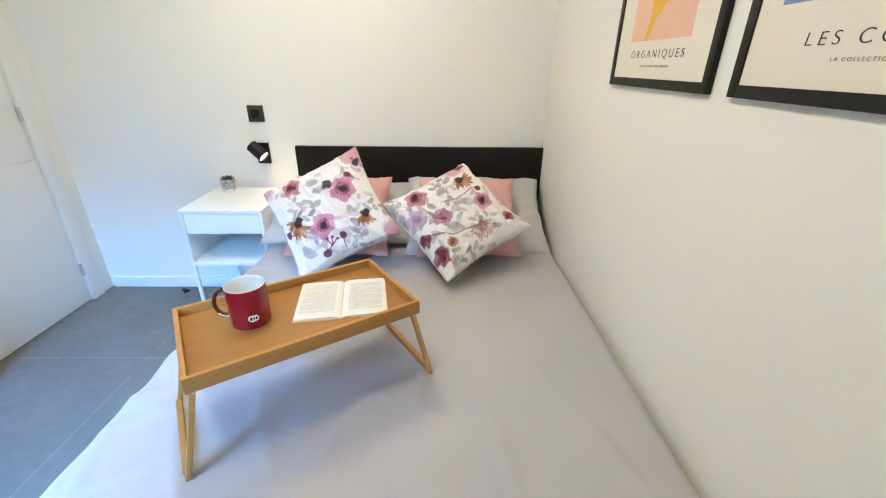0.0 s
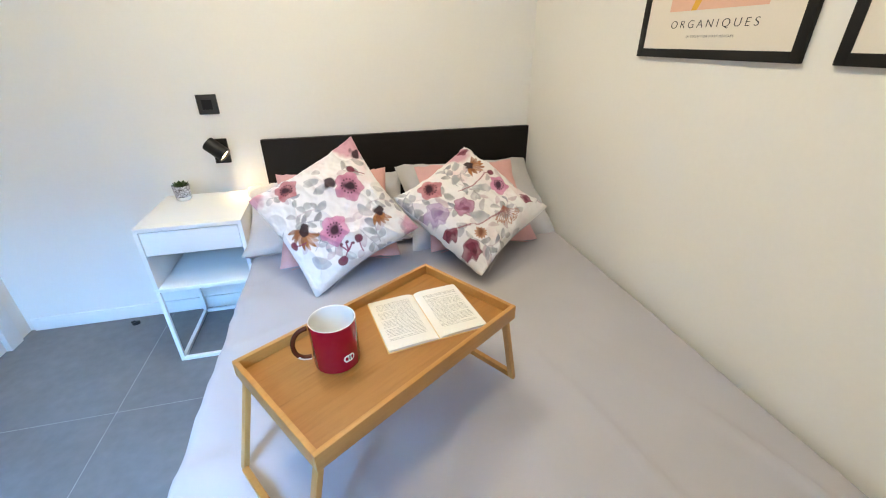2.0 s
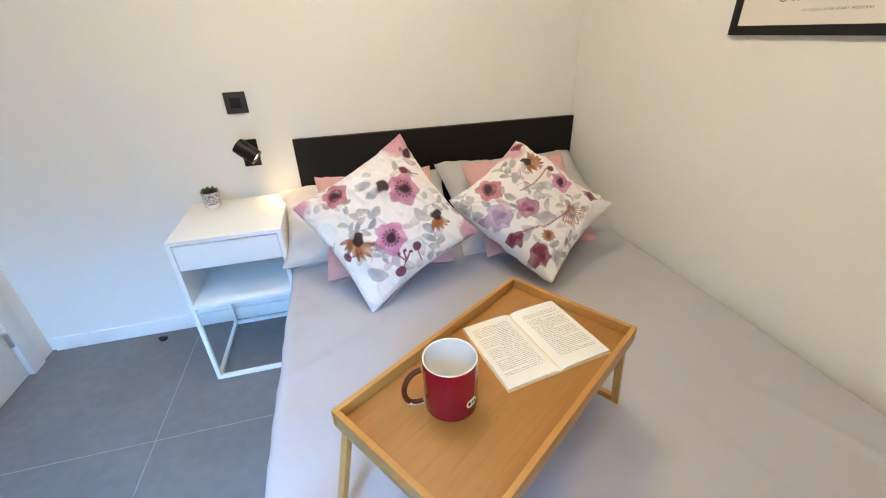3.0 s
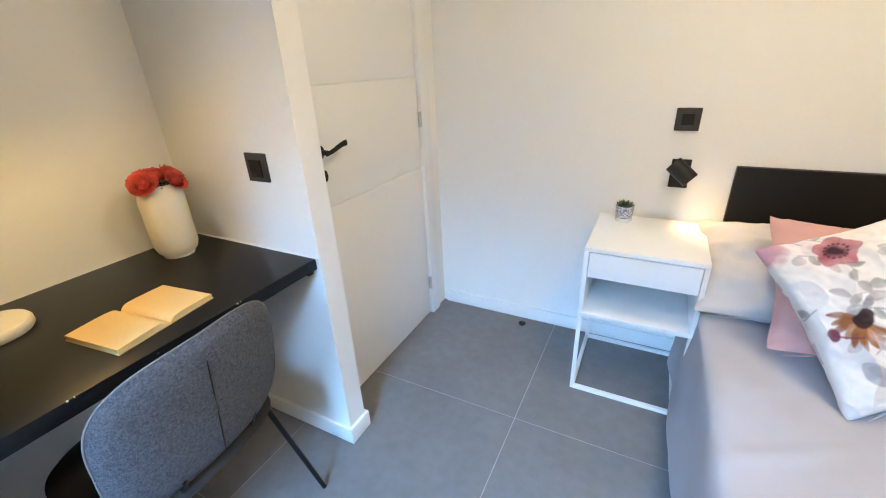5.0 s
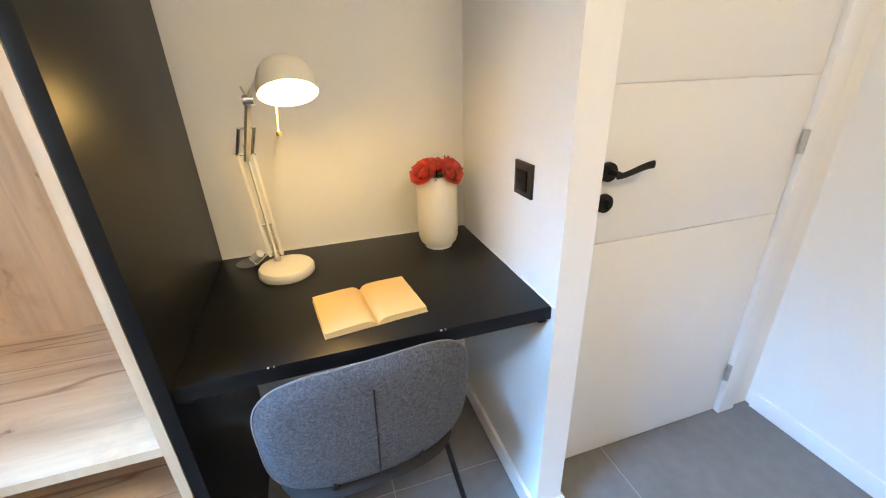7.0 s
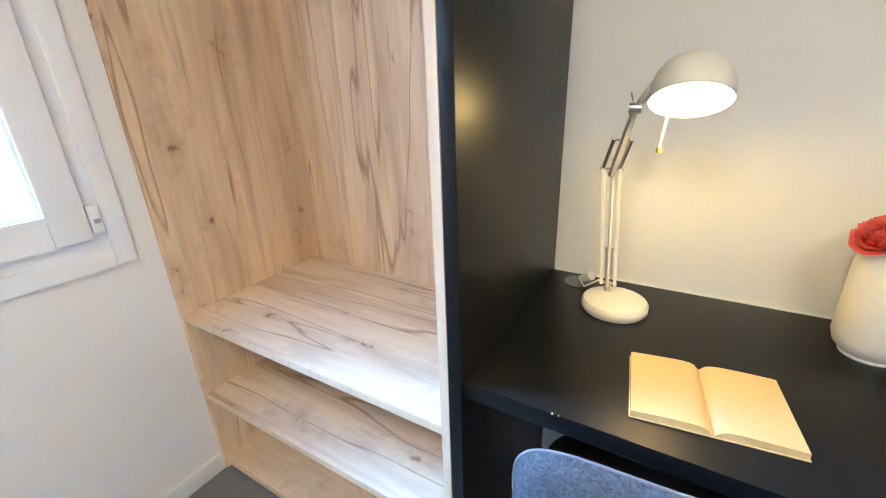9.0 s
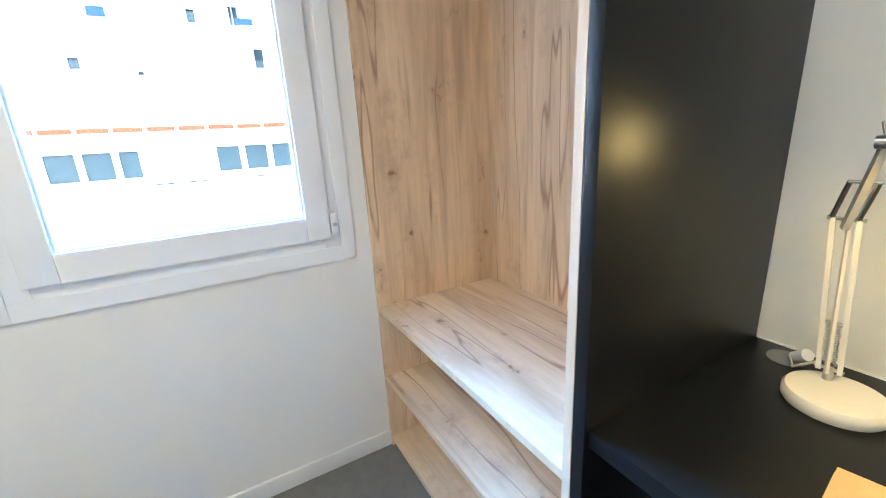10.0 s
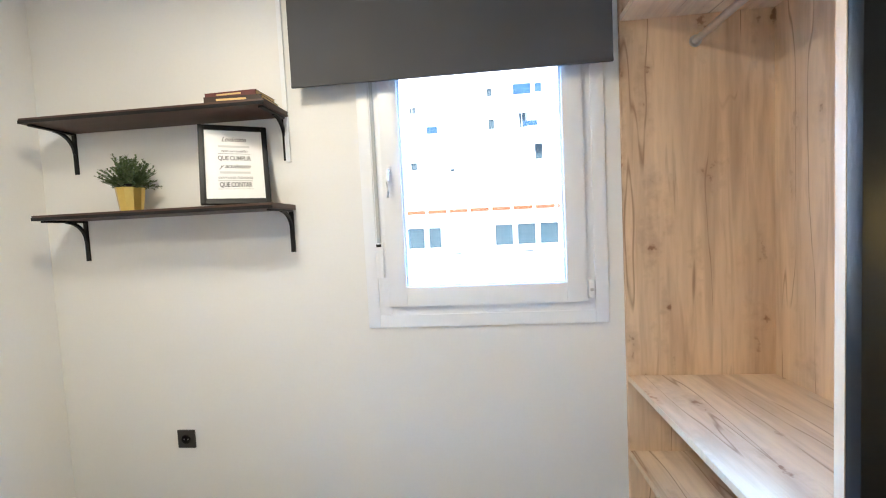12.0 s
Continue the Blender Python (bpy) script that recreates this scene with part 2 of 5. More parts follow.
M_ORANGE = mat("ochre_band", (0.12, 0.036, 0.008), 0.9, vary=0.1)
M_LAUNDRY = mat("blue_laundry", (0.012, 0.045, 0.16), 0.9, vary=0.3)
M_ASPHALT = mat("asphalt", (0.16, 0.16, 0.16), 0.95, grain=3, vary=0.2)


# ---- shaping helpers ----
def box(bm, x0, x1, y0, y1, z0, z1, bevel=0.0):
    r = bmesh.ops.create_cube(bm, size=1.0, matrix=Matrix.Translation(((x0 + x1) / 2, (y0 + y1) / 2, (z0 + z1) / 2))
                              @ Matrix.Diagonal((abs(x1 - x0), abs(y1 - y0), abs(z1 - z0), 1)))
    if bevel:
        es = {e for v in r["verts"] for e in v.link_edges}
        bmesh.ops.bevel(bm, geom=list(es), offset=bevel, segments=2, affect="EDGES", profile=0.6)
    return bm


def boxed(*a, bevel=0.0):
    return box(bmesh.new(), *a, bevel=bevel)


def lathe(profile, steps=40, ribs=0, depth=0.0, m=None, caps=True):
    """A turned body; profile is a row of (radius, z)."""
    bm = bmesh.new()
    rings = []
    for r, z in profile:
        ring = []
        for k in range(steps):
            a = 2 * math.pi * k / steps
            q = r * (1 - depth * (0.5 + 0.5 * math.cos(ribs * a))) if ribs else r
            ring.append(bm.verts.new((q * math.cos(a), q * math.sin(a), z)))
        rings.append(ring)
    for a, b in zip(rings, rings[1:]):
        for k in range(steps):
            bm.faces.new((a[k], a[(k + 1) % steps], b[(k + 1) % steps], b[k]))
    for ring, r in ((rings[0][::-1], profile[0][0]), (rings[-1], profile[-1][0])):
        if r > 1e-5 and caps:
            bm.faces.new(ring)
    bmesh.ops.remove_doubles(bm, verts=bm.verts, dist=1e-6)
    bmesh.ops.recalc_face_normals(bm, faces=bm.faces)
    if m is not None:
        bm.transform(m)
    return bm


def tube(bm, points, radius, steps=10, square=False):
    """A rod along points."""
    pts = [Vector(p) for p in points]
    steps = 4 if square else steps
    rings = []
    for i, p in enumerate(pts):
        d = (pts[min(i + 1, len(pts) - 1)] - pts[max(i - 1, 0)]).normalized()
        q = d.to_track_quat("Z", "Y").to_matrix()
        off = math.pi / 4 if square else 0
        rings.append([bm.verts.new(p + q @ Vector((radius * math.cos(off + 2 * math.pi * k / steps), radius * math.sin(off + 2 * math.pi * k / steps), 0))) for k in range(steps)])
    for a, b in zip(rings, rings[1:]):
        for k in range(steps):
            bm.faces.new((a[k], a[(k + 1) % steps], b[(k + 1) % steps], b[k]))
    bm.faces.new(rings[0][::-1])
    bm.faces.new(rings[-1])
    return bm


def rod(points, radius, steps=10, square=False):
    return tube(bmesh.new(), points, radius, steps, square)


def along(p, q, r0, r1, steps=32):
    """A closed cylinder or cone from p to q."""
    d = Vector(q) - Vector(p)
    m = Matrix.Translation(p) @ d.to_track_quat("Z", "Y").to_matrix().to_4x4()
    return lathe([(0, 0), (r0, 0), (r1, d.length), (0, d.length)], steps, m=m)


def mesh_of(name, bm, material, smooth=40):
    me = bpy.data.meshes.new(name)
    bm.normal_update()
    bm.to_mesh(me)
    bm.free()
    if material:
        me.materials.append(material)
    if smooth:
        me.polygons.foreach_set("use_smooth", [True] * len(me.polygons))
        me.set_sharp_from_angle(angle=radians(smooth))
    return me


def part(name, bm, material, parent, label="", smooth=40):
    ob = new(name, mesh_of(name, bm, material, smooth))
    ob.parent = parent
    if label:
        tagged(ob, label)
    return ob


def thing(name, m, label, category, group="", kind=""):
    """An empty at a thing's base, for its parts."""
    ob = new(name)
    ob.empty_display_size = 0.05
    ob.matrix_world = m
    return tagged(ob, label, category, group, kind)


def solid(name, bm, material, label, category, kind="structure", smooth=0):
    return tagged(new(name, mesh_of(name, bm, material, smooth)), label, category, kind=kind)


def words(name, text, size, material, parent, m, spacing=1.0, label="", shear=0.0, bold=0.0, width=0.0):
    """Lettering in the built-in font, as a mesh."""
    cu = bpy.data.curves.new(name, "FONT")
    cu.body, cu.size, cu.extrude, cu.space_character, cu.shear = text, size, 0.0003, spacing, shear
    cu.align_x, cu.offset = "CENTER", bold
    tmp = bpy.data.objects.new("tmp", cu)
    scene.collection.objects.link(tmp)
    me = bpy.data.meshes.new_from_object(tmp.evaluated_get(bpy.context.evaluated_depsgraph_get()))
    bpy.data.objects.remove(tmp)
    bpy.data.curves.remove(cu)
    if width:
        xs = [v.co.x for v in me.vertices]
        me.transform(Matrix.Diagonal((width / (max(xs) - min(xs)), 1, 1, 1)))
    me.materials.clear()
    me.materials.append(material)
    ob = new(name, me)
    ob.parent = parent
    ob.matrix_local = m
    if label:
        tagged(ob, label)
    return ob


def wpart(name, bm, material, parent, label="", smooth=40):
    """A part whose mesh is drawn in world places."""
    up_ = parent
    m = Matrix.Identity(4)
    while up_ is not None:
        m = up_.matrix_basis @ m
        up_ = up_.parent
    bm.transform(m.inverted())
    return part(name, bm, material, parent, label, smooth)


# ---- the room ----
EAST, NORTH, SOUTH, FRONT, BACK = 0.600, 2.384, -0.555, -1.968, -2.580
PIER0, PIER1, DOORX, TOP = 1.302, 1.386, -2.110, 2.50

solid("wall_north", boxed(-2.70, 0.75, NORTH, NORTH + 0.15, -0.15, TOP), M_WALL, "smooth white plastered wall behind the bed", "wall")
solid("wall_east", boxed(EAST, EAST + 0.15, -0.85, NORTH, -0.15, TOP), M_WALL, "smooth white plastered wall along the bed", "wall")
solid("wall_west", boxed(BACK - 0.15, BACK, -0.85, NORTH, -0.15, TOP), M_WALL, "white plastered wall at the back of the desk niche", "wall")
solid("wall_pier", boxed(BACK, FRONT + 0.004, PIER0, PIER1, -0.15, TOP), M_WALL, "white partition end between desk niche and door", "wall")
WX0, WX1, WZ0, WZ1 = -1.860, -0.945, 0.925, 2.155
bm = bmesh.new()
box(bm, BACK, WX0, SOUTH - 0.28, SOUTH, -0.15, TOP)
box(bm, WX1, EAST, SOUTH - 0.28, SOUTH, -0.15, TOP)
box(bm, WX0, WX1, SOUTH - 0.28, SOUTH, -0.15, WZ0)
box(bm, WX0, WX1, SOUTH - 0.28, SOUTH, WZ1, TOP)
solid("wall_south", bm, M_WALL, "white plastered wall with the window", "wall")
DY0, DY1, DZ = 1.452, 2.214, 2.035
bm = bmesh.new()
box(bm, DOORX - 0.10, DOORX, PIER1, DY0 - 0.03, -0.15, TOP)
box(bm, DOORX - 0.10, DOORX, DY1 + 0.03, NORTH, -0.15, TOP)
box(bm, DOORX - 0.10, DOORX, DY0 - 0.03, DY1 + 0.03, DZ + 0.03, TOP)
solid("wall_door", bm, M_WALL, "white wall strip round the door", "wall")
solid("ceiling", boxed(-2.73, 0.75, -0.83, NORTH + 0.15, TOP, TOP + 0.15), M_WALL, "plain white ceiling", "ceiling")
floor = solid("floor", boxed(-2.73, 0.75, -0.83, NORTH + 0.15, -0.15, -0.0008), M_GROUT, "grey porcelain tiled floor with pale joints", "floor")

# skirting
bb = thing("baseboard", pose(0, 0, 0), "low white painted skirting board", "skirting", kind="structure")
for a in ((-2.085, EAST, NORTH - 0.013, NORTH, 0.0, 0.072), (FRONT + 0.004, FRONT + 0.017, PIER0 - 0.013, PIER1 + 0.013, 0.0, 0.072),
          (BACK, FRONT + 0.004, PIER0 - 0.013, PIER0, 0.0, 0.072), (DOORX + 0.02, FRONT + 0.004, PIER1, PIER1 + 0.013, 0.0, 0.072),
          (FRONT, EAST - 0.013, SOUTH, SOUTH + 0.013, 0.0, 0.072), (EAST - 0.013, EAST, SOUTH, NORTH - 0.013, 0.0, 0.072),
          (BACK, BACK + 0.013, 0.49, PIER0 - 0.013, 0.0, 0.072)):
    part("board", boxed(*a, bevel=0.003), M_WHITE, bb)

# door
door = thing("door_1", pose(DOORX, DY1, 0), "closed white door with fine horizontal grooves and black lever", "door", kind="structure")
leaf = wpart("leaf", boxed(DOORX - 0.040, DOORX - 0.010, DY0, DY1, 0.006, DZ), M_DOOR, door)
for z0, z1 in ((0.006, 0.8558), (0.8582, 1.2708), (1.2732, 1.6908), (1.6932, DZ)):
    wpart("panel", boxed(DOORX - 0.010, DOORX - 0.0065, DY0, DY1, z0, z1, bevel=0.0006), M_DOOR, leaf)
for y0, y1 in ((DY0 - 0.058, DY0 - 0.003), (DY1 + 0.003, DY1 + 0.085)):
    wpart("casing", boxed(DOORX - 0.04, DOORX + 0.014, y0, y1, 0, DZ + 0.065, bevel=0.003), M_DOOR, door)
wpart("casing", boxed(DOORX - 0.04, DOORX + 0.013, DY0 - 0.003, DY1 + 0.003, DZ + 0.003, DZ + 0.065, bevel=0.003), M_DOOR, door)
for z in (0.205, 1.085, 1.85):
    wpart("hinge", along((DOORX + 0.006, DY1 - 0.004, z - 0.035), (DOORX + 0.006, DY1 - 0.004, z + 0.035), 0.009, 0.009, 14), M_STEEL, door, "satin steel barrel hinge")
HY, HZ = 1.522, 1.062
hd = wpart("handle", along((DOORX - 0.004, HY, HZ), (DOORX + 0.006, HY, HZ), 0.026, 0.025), M_METAL, door, "curved black lever on a round rose")
bm = bmesh.new()
loops = []
for k in range(17):
    f = k / 16
    y, z = HY + 0.108 * f, HZ - 0.004 + 0.021 * f * f * (3 - 2 * f)
    half = 0.0075 + 0.0030 * f
    loops.append([bm.verts.new((DOORX + 0.036 + 0.0055 * math.sin(a), y, z + half * math.cos(a))) for a in [math.pi * q / 6 for q in range(12)]])
for p, q in zip(loops, loops[1:]):
    for k in range(12):
        bm.faces.new((p[k], p[(k + 1) % 12], q[(k + 1) % 12], q[k]))
bm.faces.new(loops[0][::-1])
bm.faces.new(loops[-1])
wpart("lever", bm, M_METAL, hd)
wpart("neck", along((DOORX + 0.004, HY + 0.004, HZ), (DOORX + 0.039, HY + 0.004, HZ), 0.0095, 0.0085, 18), M_METAL, hd)
lk = wpart("lock_rose", along((DOORX - 0.004, HY, 0.978), (DOORX + 0.006, HY, 0.978), 0.026, 0.025), M_METAL, door)
wpart("thumb_turn", boxed(DOORX + 0.006, DOORX + 0.022, HY - 0.005, HY + 0.005, 0.966, 0.990, bevel=0.002), M_METAL, lk)

ds = thing("door_stop", pose(-1.597, 2.313, 0), "small black metal door stop on the floor", "door stop")
part("base", lathe([(0, 0), (0.019, 0), (0.019, 0.006), (0.012, 0.010), (0, 0.010)], 24), M_METAL, ds)
part("rubber_pad", rod([(0, 0, 0.008), (0.0, -0.012, 0.022), (-0.004, -0.026, 0.026)], 0.006), M_METAL, ds)

# ---- window ----
win = thing("window_1", pose(-1.40, SOUTH, WZ0), "white plastic casement window with flat surround, closed", "window", kind="structure")


def ring(name, x0, x1, z0, z1, w, y0, y1, material, parent, bevel=0.003):
    bm = bmesh.new()
    box(bm, x0, x0 + w, y0, y1, z0, z1, bevel)
    box(bm, x1 - w, x1, y0, y1, z0, z1, bevel)
    box(bm, x0 + w, x1 - w, y0 + 0.0006, y1 - 0.0006, z0, z0 + w, 0)
    box(bm, x0 + w, x1 - w, y0 + 0.0006, y1 - 0.0006, z1 - w, z1, 0)
    return wpart(name, bm, material, parent, smooth=30)


ring("surround", -1.905, -0.900, 0.880, 2.205, 0.052, SOUTH, SOUTH + 0.010, M_PVC, win)
ring("window_frame", -1.859, -0.946, 0.926, 2.154, 0.060, SOUTH - 0.075, SOUTH + 0.006, M_PVC, win)
sash = ring("sash", -1.820, -0.995, 0.970, 2.120, 0.082, SOUTH - 0.055, SOUTH + 0.022, M_PVC, win, 0.006)
ring("glazing_bead", -1.740, -1.075, 1.050, 2.042, 0.010, SOUTH - 0.030, SOUTH + 0.010, M_PVC, sash)
pane = wpart("pane", boxed(-1.739, -1.076, SOUTH - 0.040, SOUTH - 0.032, 1.051, 2.041), M_GLASS, sash)
pane.visible_shadow = False
h = wpart("handle", boxed(-1.035, -1.018, SOUTH + 0.022, SOUTH + 0.034, 1.50, 1.565, bevel=0.003), M_PVC, sash)
wpart("lever", rod([(-1.0265, SOUTH + 0.03, 1.545), (-1.0265, SOUTH + 0.058, 1.545), (-1.0265, SOUTH + 0.062, 1.50), (-1.0265, SOUTH + 0.058, 1.43)], 0.0075), M_PVC, h)
wpart("hinge", boxed(-1.846, -1.822, SOUTH + 0.004, SOUTH + 0.024, 0.985, 1.06, bevel=0.003), M_PVC, win)
wpart("hinge_pin", boxed(-1.843, -1.829, SOUTH + 0.010, SOUTH + 0.027, 1.012, 1.024), M_STEEL, win)
strap = thing("shutter_strap", pose(-0.965, SOUTH + 0.006, 1.10), "grey roller shutter strap with white winder plate", "strap")
wpart("strap", boxed(-0.972, -0.958, SOUTH + 0.011, SOUTH + 0.013, 1.24, 2.15), mat("grey_webbing", (0.45, 0.46, 0.46), 0.9, grain=400), strap)
wpart("winder_plate", boxed(-0.982, -0.950, SOUTH + 0.010, SOUTH + 0.017, 1.095, 1.245, bevel=0.002), M_PVC, strap)
wpart("slot", boxed(-0.975, -0.955, SOUTH + 0.015, SOUTH + 0.022, 1.228, 1.240), M_METAL, strap, "dark strap slot")
blind = thing("roller_blind", pose(-1.29, SOUTH + 0.06, 1.90), "half-lowered charcoal grey fabric roller blind", "blind")
wpart("fabric", boxed(-1.925, -0.655, SOUTH + 0.074, SOUTH + 0.077, 1.905, 2.38), M_BLIND, blind)
wpart("bottom_bar", boxed(-1.925, -0.655, SOUTH + 0.070, SOUTH + 0.081, 1.895, 1.907, bevel=0.002), M_BLIND, blind)
wpart("roller", along((-1.935, SOUTH + 0.055, 2.38), (-0.645, SOUTH + 0.055, 2.38), 0.024, 0.024), M_BLIND, blind)
for x in (-1.945, -0.635):
    wpart("bracket", boxed(x - 0.008, x + 0.008, SOUTH, SOUTH + 0.085, 2.345, 2.415, bevel=0.002), M_PVC, blind)
solid("cable_trunking", boxed(-0.598, -0.578, SOUTH, SOUTH + 0.012, 1.612, TOP, bevel=0.002), M_PVC, "slim white plastic cable cover on the wall", "cable cover")
plug = thing("wall_socket", pose(-0.005, SOUTH, 0.382), "square anthracite wall socket", "socket")
wpart("plate", boxed(-0.047, 0.037, SOUTH, SOUTH + 0.009, 0.340, 0.424, bevel=0.003), M_SWITCH, plug)
wpart("well", lathe([(0, 0.0092), (0.019, 0.0092), (0.021, 0.0108), (0.022, 0.0092)], 28, m=pose(-0.005, SOUTH, 0.382, -90)), M_METAL, plug)
for dx in (-0.0095, 0.0095):
    wpart("contact", along((-0.005 + dx, SOUTH + 0.009, 0.382), (-0.005 + dx, SOUTH + 0.0098, 0.382), 0.0028, 0.0028, 10), M_STEEL, plug)

# ---- wardrobe ----
ward = thing("wardrobe", pose(FRONT, SOUTH, 0), "open fitted wardrobe in knotty light oak with empty shelves", "wardrobe")
wpart("side_panel", boxed(BACK + 0.05, FRONT, SOUTH + 0.001, SOUTH + 0.020, 0.0, TOP - 0.002), M_OAK, ward)
wpart("side_panel", boxed(BACK + 0.05, FRONT - 0.002, 0.438, 0.4575, 0.0, TOP - 0.002), M_OAK, ward)
wpart("edging", boxed(FRONT - 0.002, FRONT, 0.438, 0.4575, 0.0, TOP - 0.002), M_OAKEDGE, ward, "pale oak edge strip")
wpart("back_panel", boxed(BACK + 0.035, BACK + 0.05, SOUTH + 0.001, 0.4575, 0.0, TOP - 0.002), M_OAK, ward)
for z in (0.660, 0.345, 0.050, 2.085):
    sh = wpart("shelf", boxed(BACK + 0.05, FRONT - 0.004, SOUTH + 0.020, 0.438, z - 0.022, z), M_OAKY, ward)
    wpart("edging", boxed(FRONT - 0.004, FRONT - 0.002, SOUTH + 0.020, 0.438, z - 0.022, z), M_OAKEDGE, sh)
wpart("plinth", boxed(FRONT - 0.04, FRONT - 0.02, SOUTH + 0.020, 0.438, 0.0, 0.028), M_OAKY, ward)
wpart("hanging_rail", rod([(-2.245, SOUTH + 0.021, 1.963), (-2.245, 0.437, 1.963)], 0.0135, 20), M_STEEL, ward, "round chrome hanging rail")
for y0, y1 in ((SOUTH + 0.020, SOUTH + 0.028), (0.430, 0.438)):
    wpart("rail_socket", along((-2.245, y0, 1.963), (-2.245, y1, 1.963), 0.022, 0.022, 20), M_STEEL, ward)
pan = thing("partition_panel", pose(FRONT, 0.472, 0), "tall matt black laminate panel beside the desk", "panel")
wpart("board", boxed(BACK, FRONT, 0.459, 0.486, 0.0, TOP - 0.002, bevel=0.0015), M_BLACK, pan)

# ---- desk niche ----
desk = thing("desk", pose(FRONT, 0.9, 0.75), "fitted black laminate desk top with worn front edge", "desk")
wpart("top", boxed(BACK, FRONT - 0.012, 0.486, PIER0, 0.748, 0.785, bevel=0.0015), M_BLACK, desk)
wpart("support_bracket", boxed(FRONT - 0.45, FRONT - 0.030, PIER0 - 0.022, PIER0, 0.728, 0.748, bevel=0.002), M_METAL, desk)
wpart("support_bracket", boxed(FRONT - 0.45, FRONT - 0.03, 0.486, 0.508, 0.728, 0.748, bevel=0.002), M_METAL, desk)
rc = random.Random(4)
for y, w in ((0.657, 0.002), (0.668, 0.001), (1.02, 0.003), (1.030, 0.001)):
    wpart("chip", boxed(FRONT - 0.0142, FRONT - 0.0116, y - w, y + w, 0.7825 - rc.random() * 0.001, 0.7852), M_CHIP, desk, "pale chip in the edge")
solid("sealant_bead", boxed(BACK, BACK + 0.004, 0.49, PIER0, 0.784, 0.788), M_WHITE, "thin white sealant line behind the desk", "sealant")
solid("sealant_bead", boxed(BACK + 0.004, FRONT, PIER0 - 0.004, PIER0, 0.784, 0.788), M_WHITE, "thin white sealant line beside the desk", "sealant")


def switch(name, m, label, slots):
    """A square switch plate; m maps x to the right and y up along the wall, z out of it."""
    t = thing(name, m, label, "switch")
    part("plate", boxed(-0.043, 0.043, -0.043, 0.043, 0, 0.008, bevel=0.002), M_SWITCH, t)
    for a in slots:
        part("rocker", boxed(*a, 0.008, 0.0135, bevel=0.0015), M_METAL, t)
    return t


switch("light_switch", Matrix.Translation((-2.1435, PIER0, 1.060)) @ Euler((radians(90), 0, 0)).to_matrix().to_4x4(),
       "square anthracite light switch on the niche wall", ((-0.024, 0.024, -0.028, 0.024), (-0.024, 0.008, -0.010, 0.0)))
switch("light_switch", Matrix.Translation((-0.995, NORTH, 1.081)) @ Euler((radians(90), 0, 0)).to_matrix().to_4x4(),
       "square anthracite light switch above the bedside lamp", ((-0.022, 0.022, -0.022, 0.022),))


def open_book(name, m, w, d, thick, paper, label, lines):
    """An open book lying flat, its spine along local y."""
    t = thing(name, m, label, "book")
    part("cover", boxed(-w / 2 - 0.002, w / 2 + 0.002, -d / 2 - 0.002, d / 2 + 0.002, 0, 0.0015), M_OLDPAGE, t)
    for s in (-1, 1):
        bm = bmesh.new()
        n = 16
        rows = []
        for i in range(n + 1):
            u = i / n
            x = s * (0.001 + u * (w / 2 - 0.001))
            z = 0.002 + thick * (1 - math.exp(-u * 15)) * (1 - 0.22 * u * u)
            rows.append([bm.verts.new((x, y, zz)) for y in (-d / 2, d / 2) for zz in (0.0016, z)])
        for a, b in zip(rows, rows[1:]):
            for q in ((a[1], b[1], b[3], a[3]), (a[0], a[1], b[1], b[0]), (a[2], b[2], b[3], a[3])):
                bm.faces.new(q)
        bm.faces.new((rows[-1][0], rows[-1][1], rows[-1][3], rows[-1][2]))
        bmesh.ops.recalc_face_normals(bm, faces=bm.faces)
        pg = part("page_block", bm, paper, t)
        if lines:
            bm = bmesh.new()
            r = random.Random(7 + s)
            for k in range(lines):
                y = d / 2 - 0.022 - k * (d - 0.045) / lines
                if s > 0 and k in (0, 4):
                    continue
                cuts = [u for u in np.arange(0.15, 0.90, 0.013)]
                if k % 7 == 6:
                    cuts = cuts[:r.randint(16, 42)]
                for u in cuts:
                    if r.random() < 0.08:
                        continue
                    u1 = u + 0.013 * r.uniform(0.6, 0.95)
                    vs = []
                    hh = r.uniform(0.0011, 0.0015)
                    for uu, yy in ((u, y), (u1, y), (u1, y + hh), (u, y + hh)):
                        z = 0.0024 + thick * (1 - math.exp(-uu * 15)) * (1 - 0.22 * uu * uu)
                        vs.append(bm.verts.new((s * (0.001 + uu * (w / 2 - 0.001)), yy, z)))
                    bm.faces.new(vs if s > 0 else vs[::-1])
            tagged(part("small_print", bm, M_INKSOFT, pg, smooth=0), "grey lines of small print", kind="stuff")
    return t


open_book("open_book", pose(-2.138, 0.881, 0.785, 0, 0, 97), 0.240, 0.176, 0.014, M_OLDPAGE, "open paperback with cream pages lying on the black desk", 0)

# desk lamp
dl = thing("desk_lamp", pose(-2.406, 0.686, 0.784), "cream enamelled balanced-arm desk lamp, switched on", "lamp")
part("base", lathe([(0, 0), (0.074, 0), (0.078, 0.006), (0.078, 0.020), (0.073, 0.027), (0.060, 0.030), (0, 0.030)], 48), M_CREAM, dl)
A0, A1, A2 = Vector((-2.440, 0.662, 0.830)), Vector((-2.436, 0.640, 1.130)), Vector((-2.385, 0.680, 1.262))
wpart("swivel", along((-2.440, 0.662, 0.812), (-2.440, 0.662, 0.838), 0.008, 0.008, 16), M_STEEL, dl)
lower = wpart("lower_arm", rod([A0 + Vector((0.0, -0.016, 0)), A1 + Vector((0.0, -0.018, 0))], 0.0055, 4, True), M_CREAM, dl)
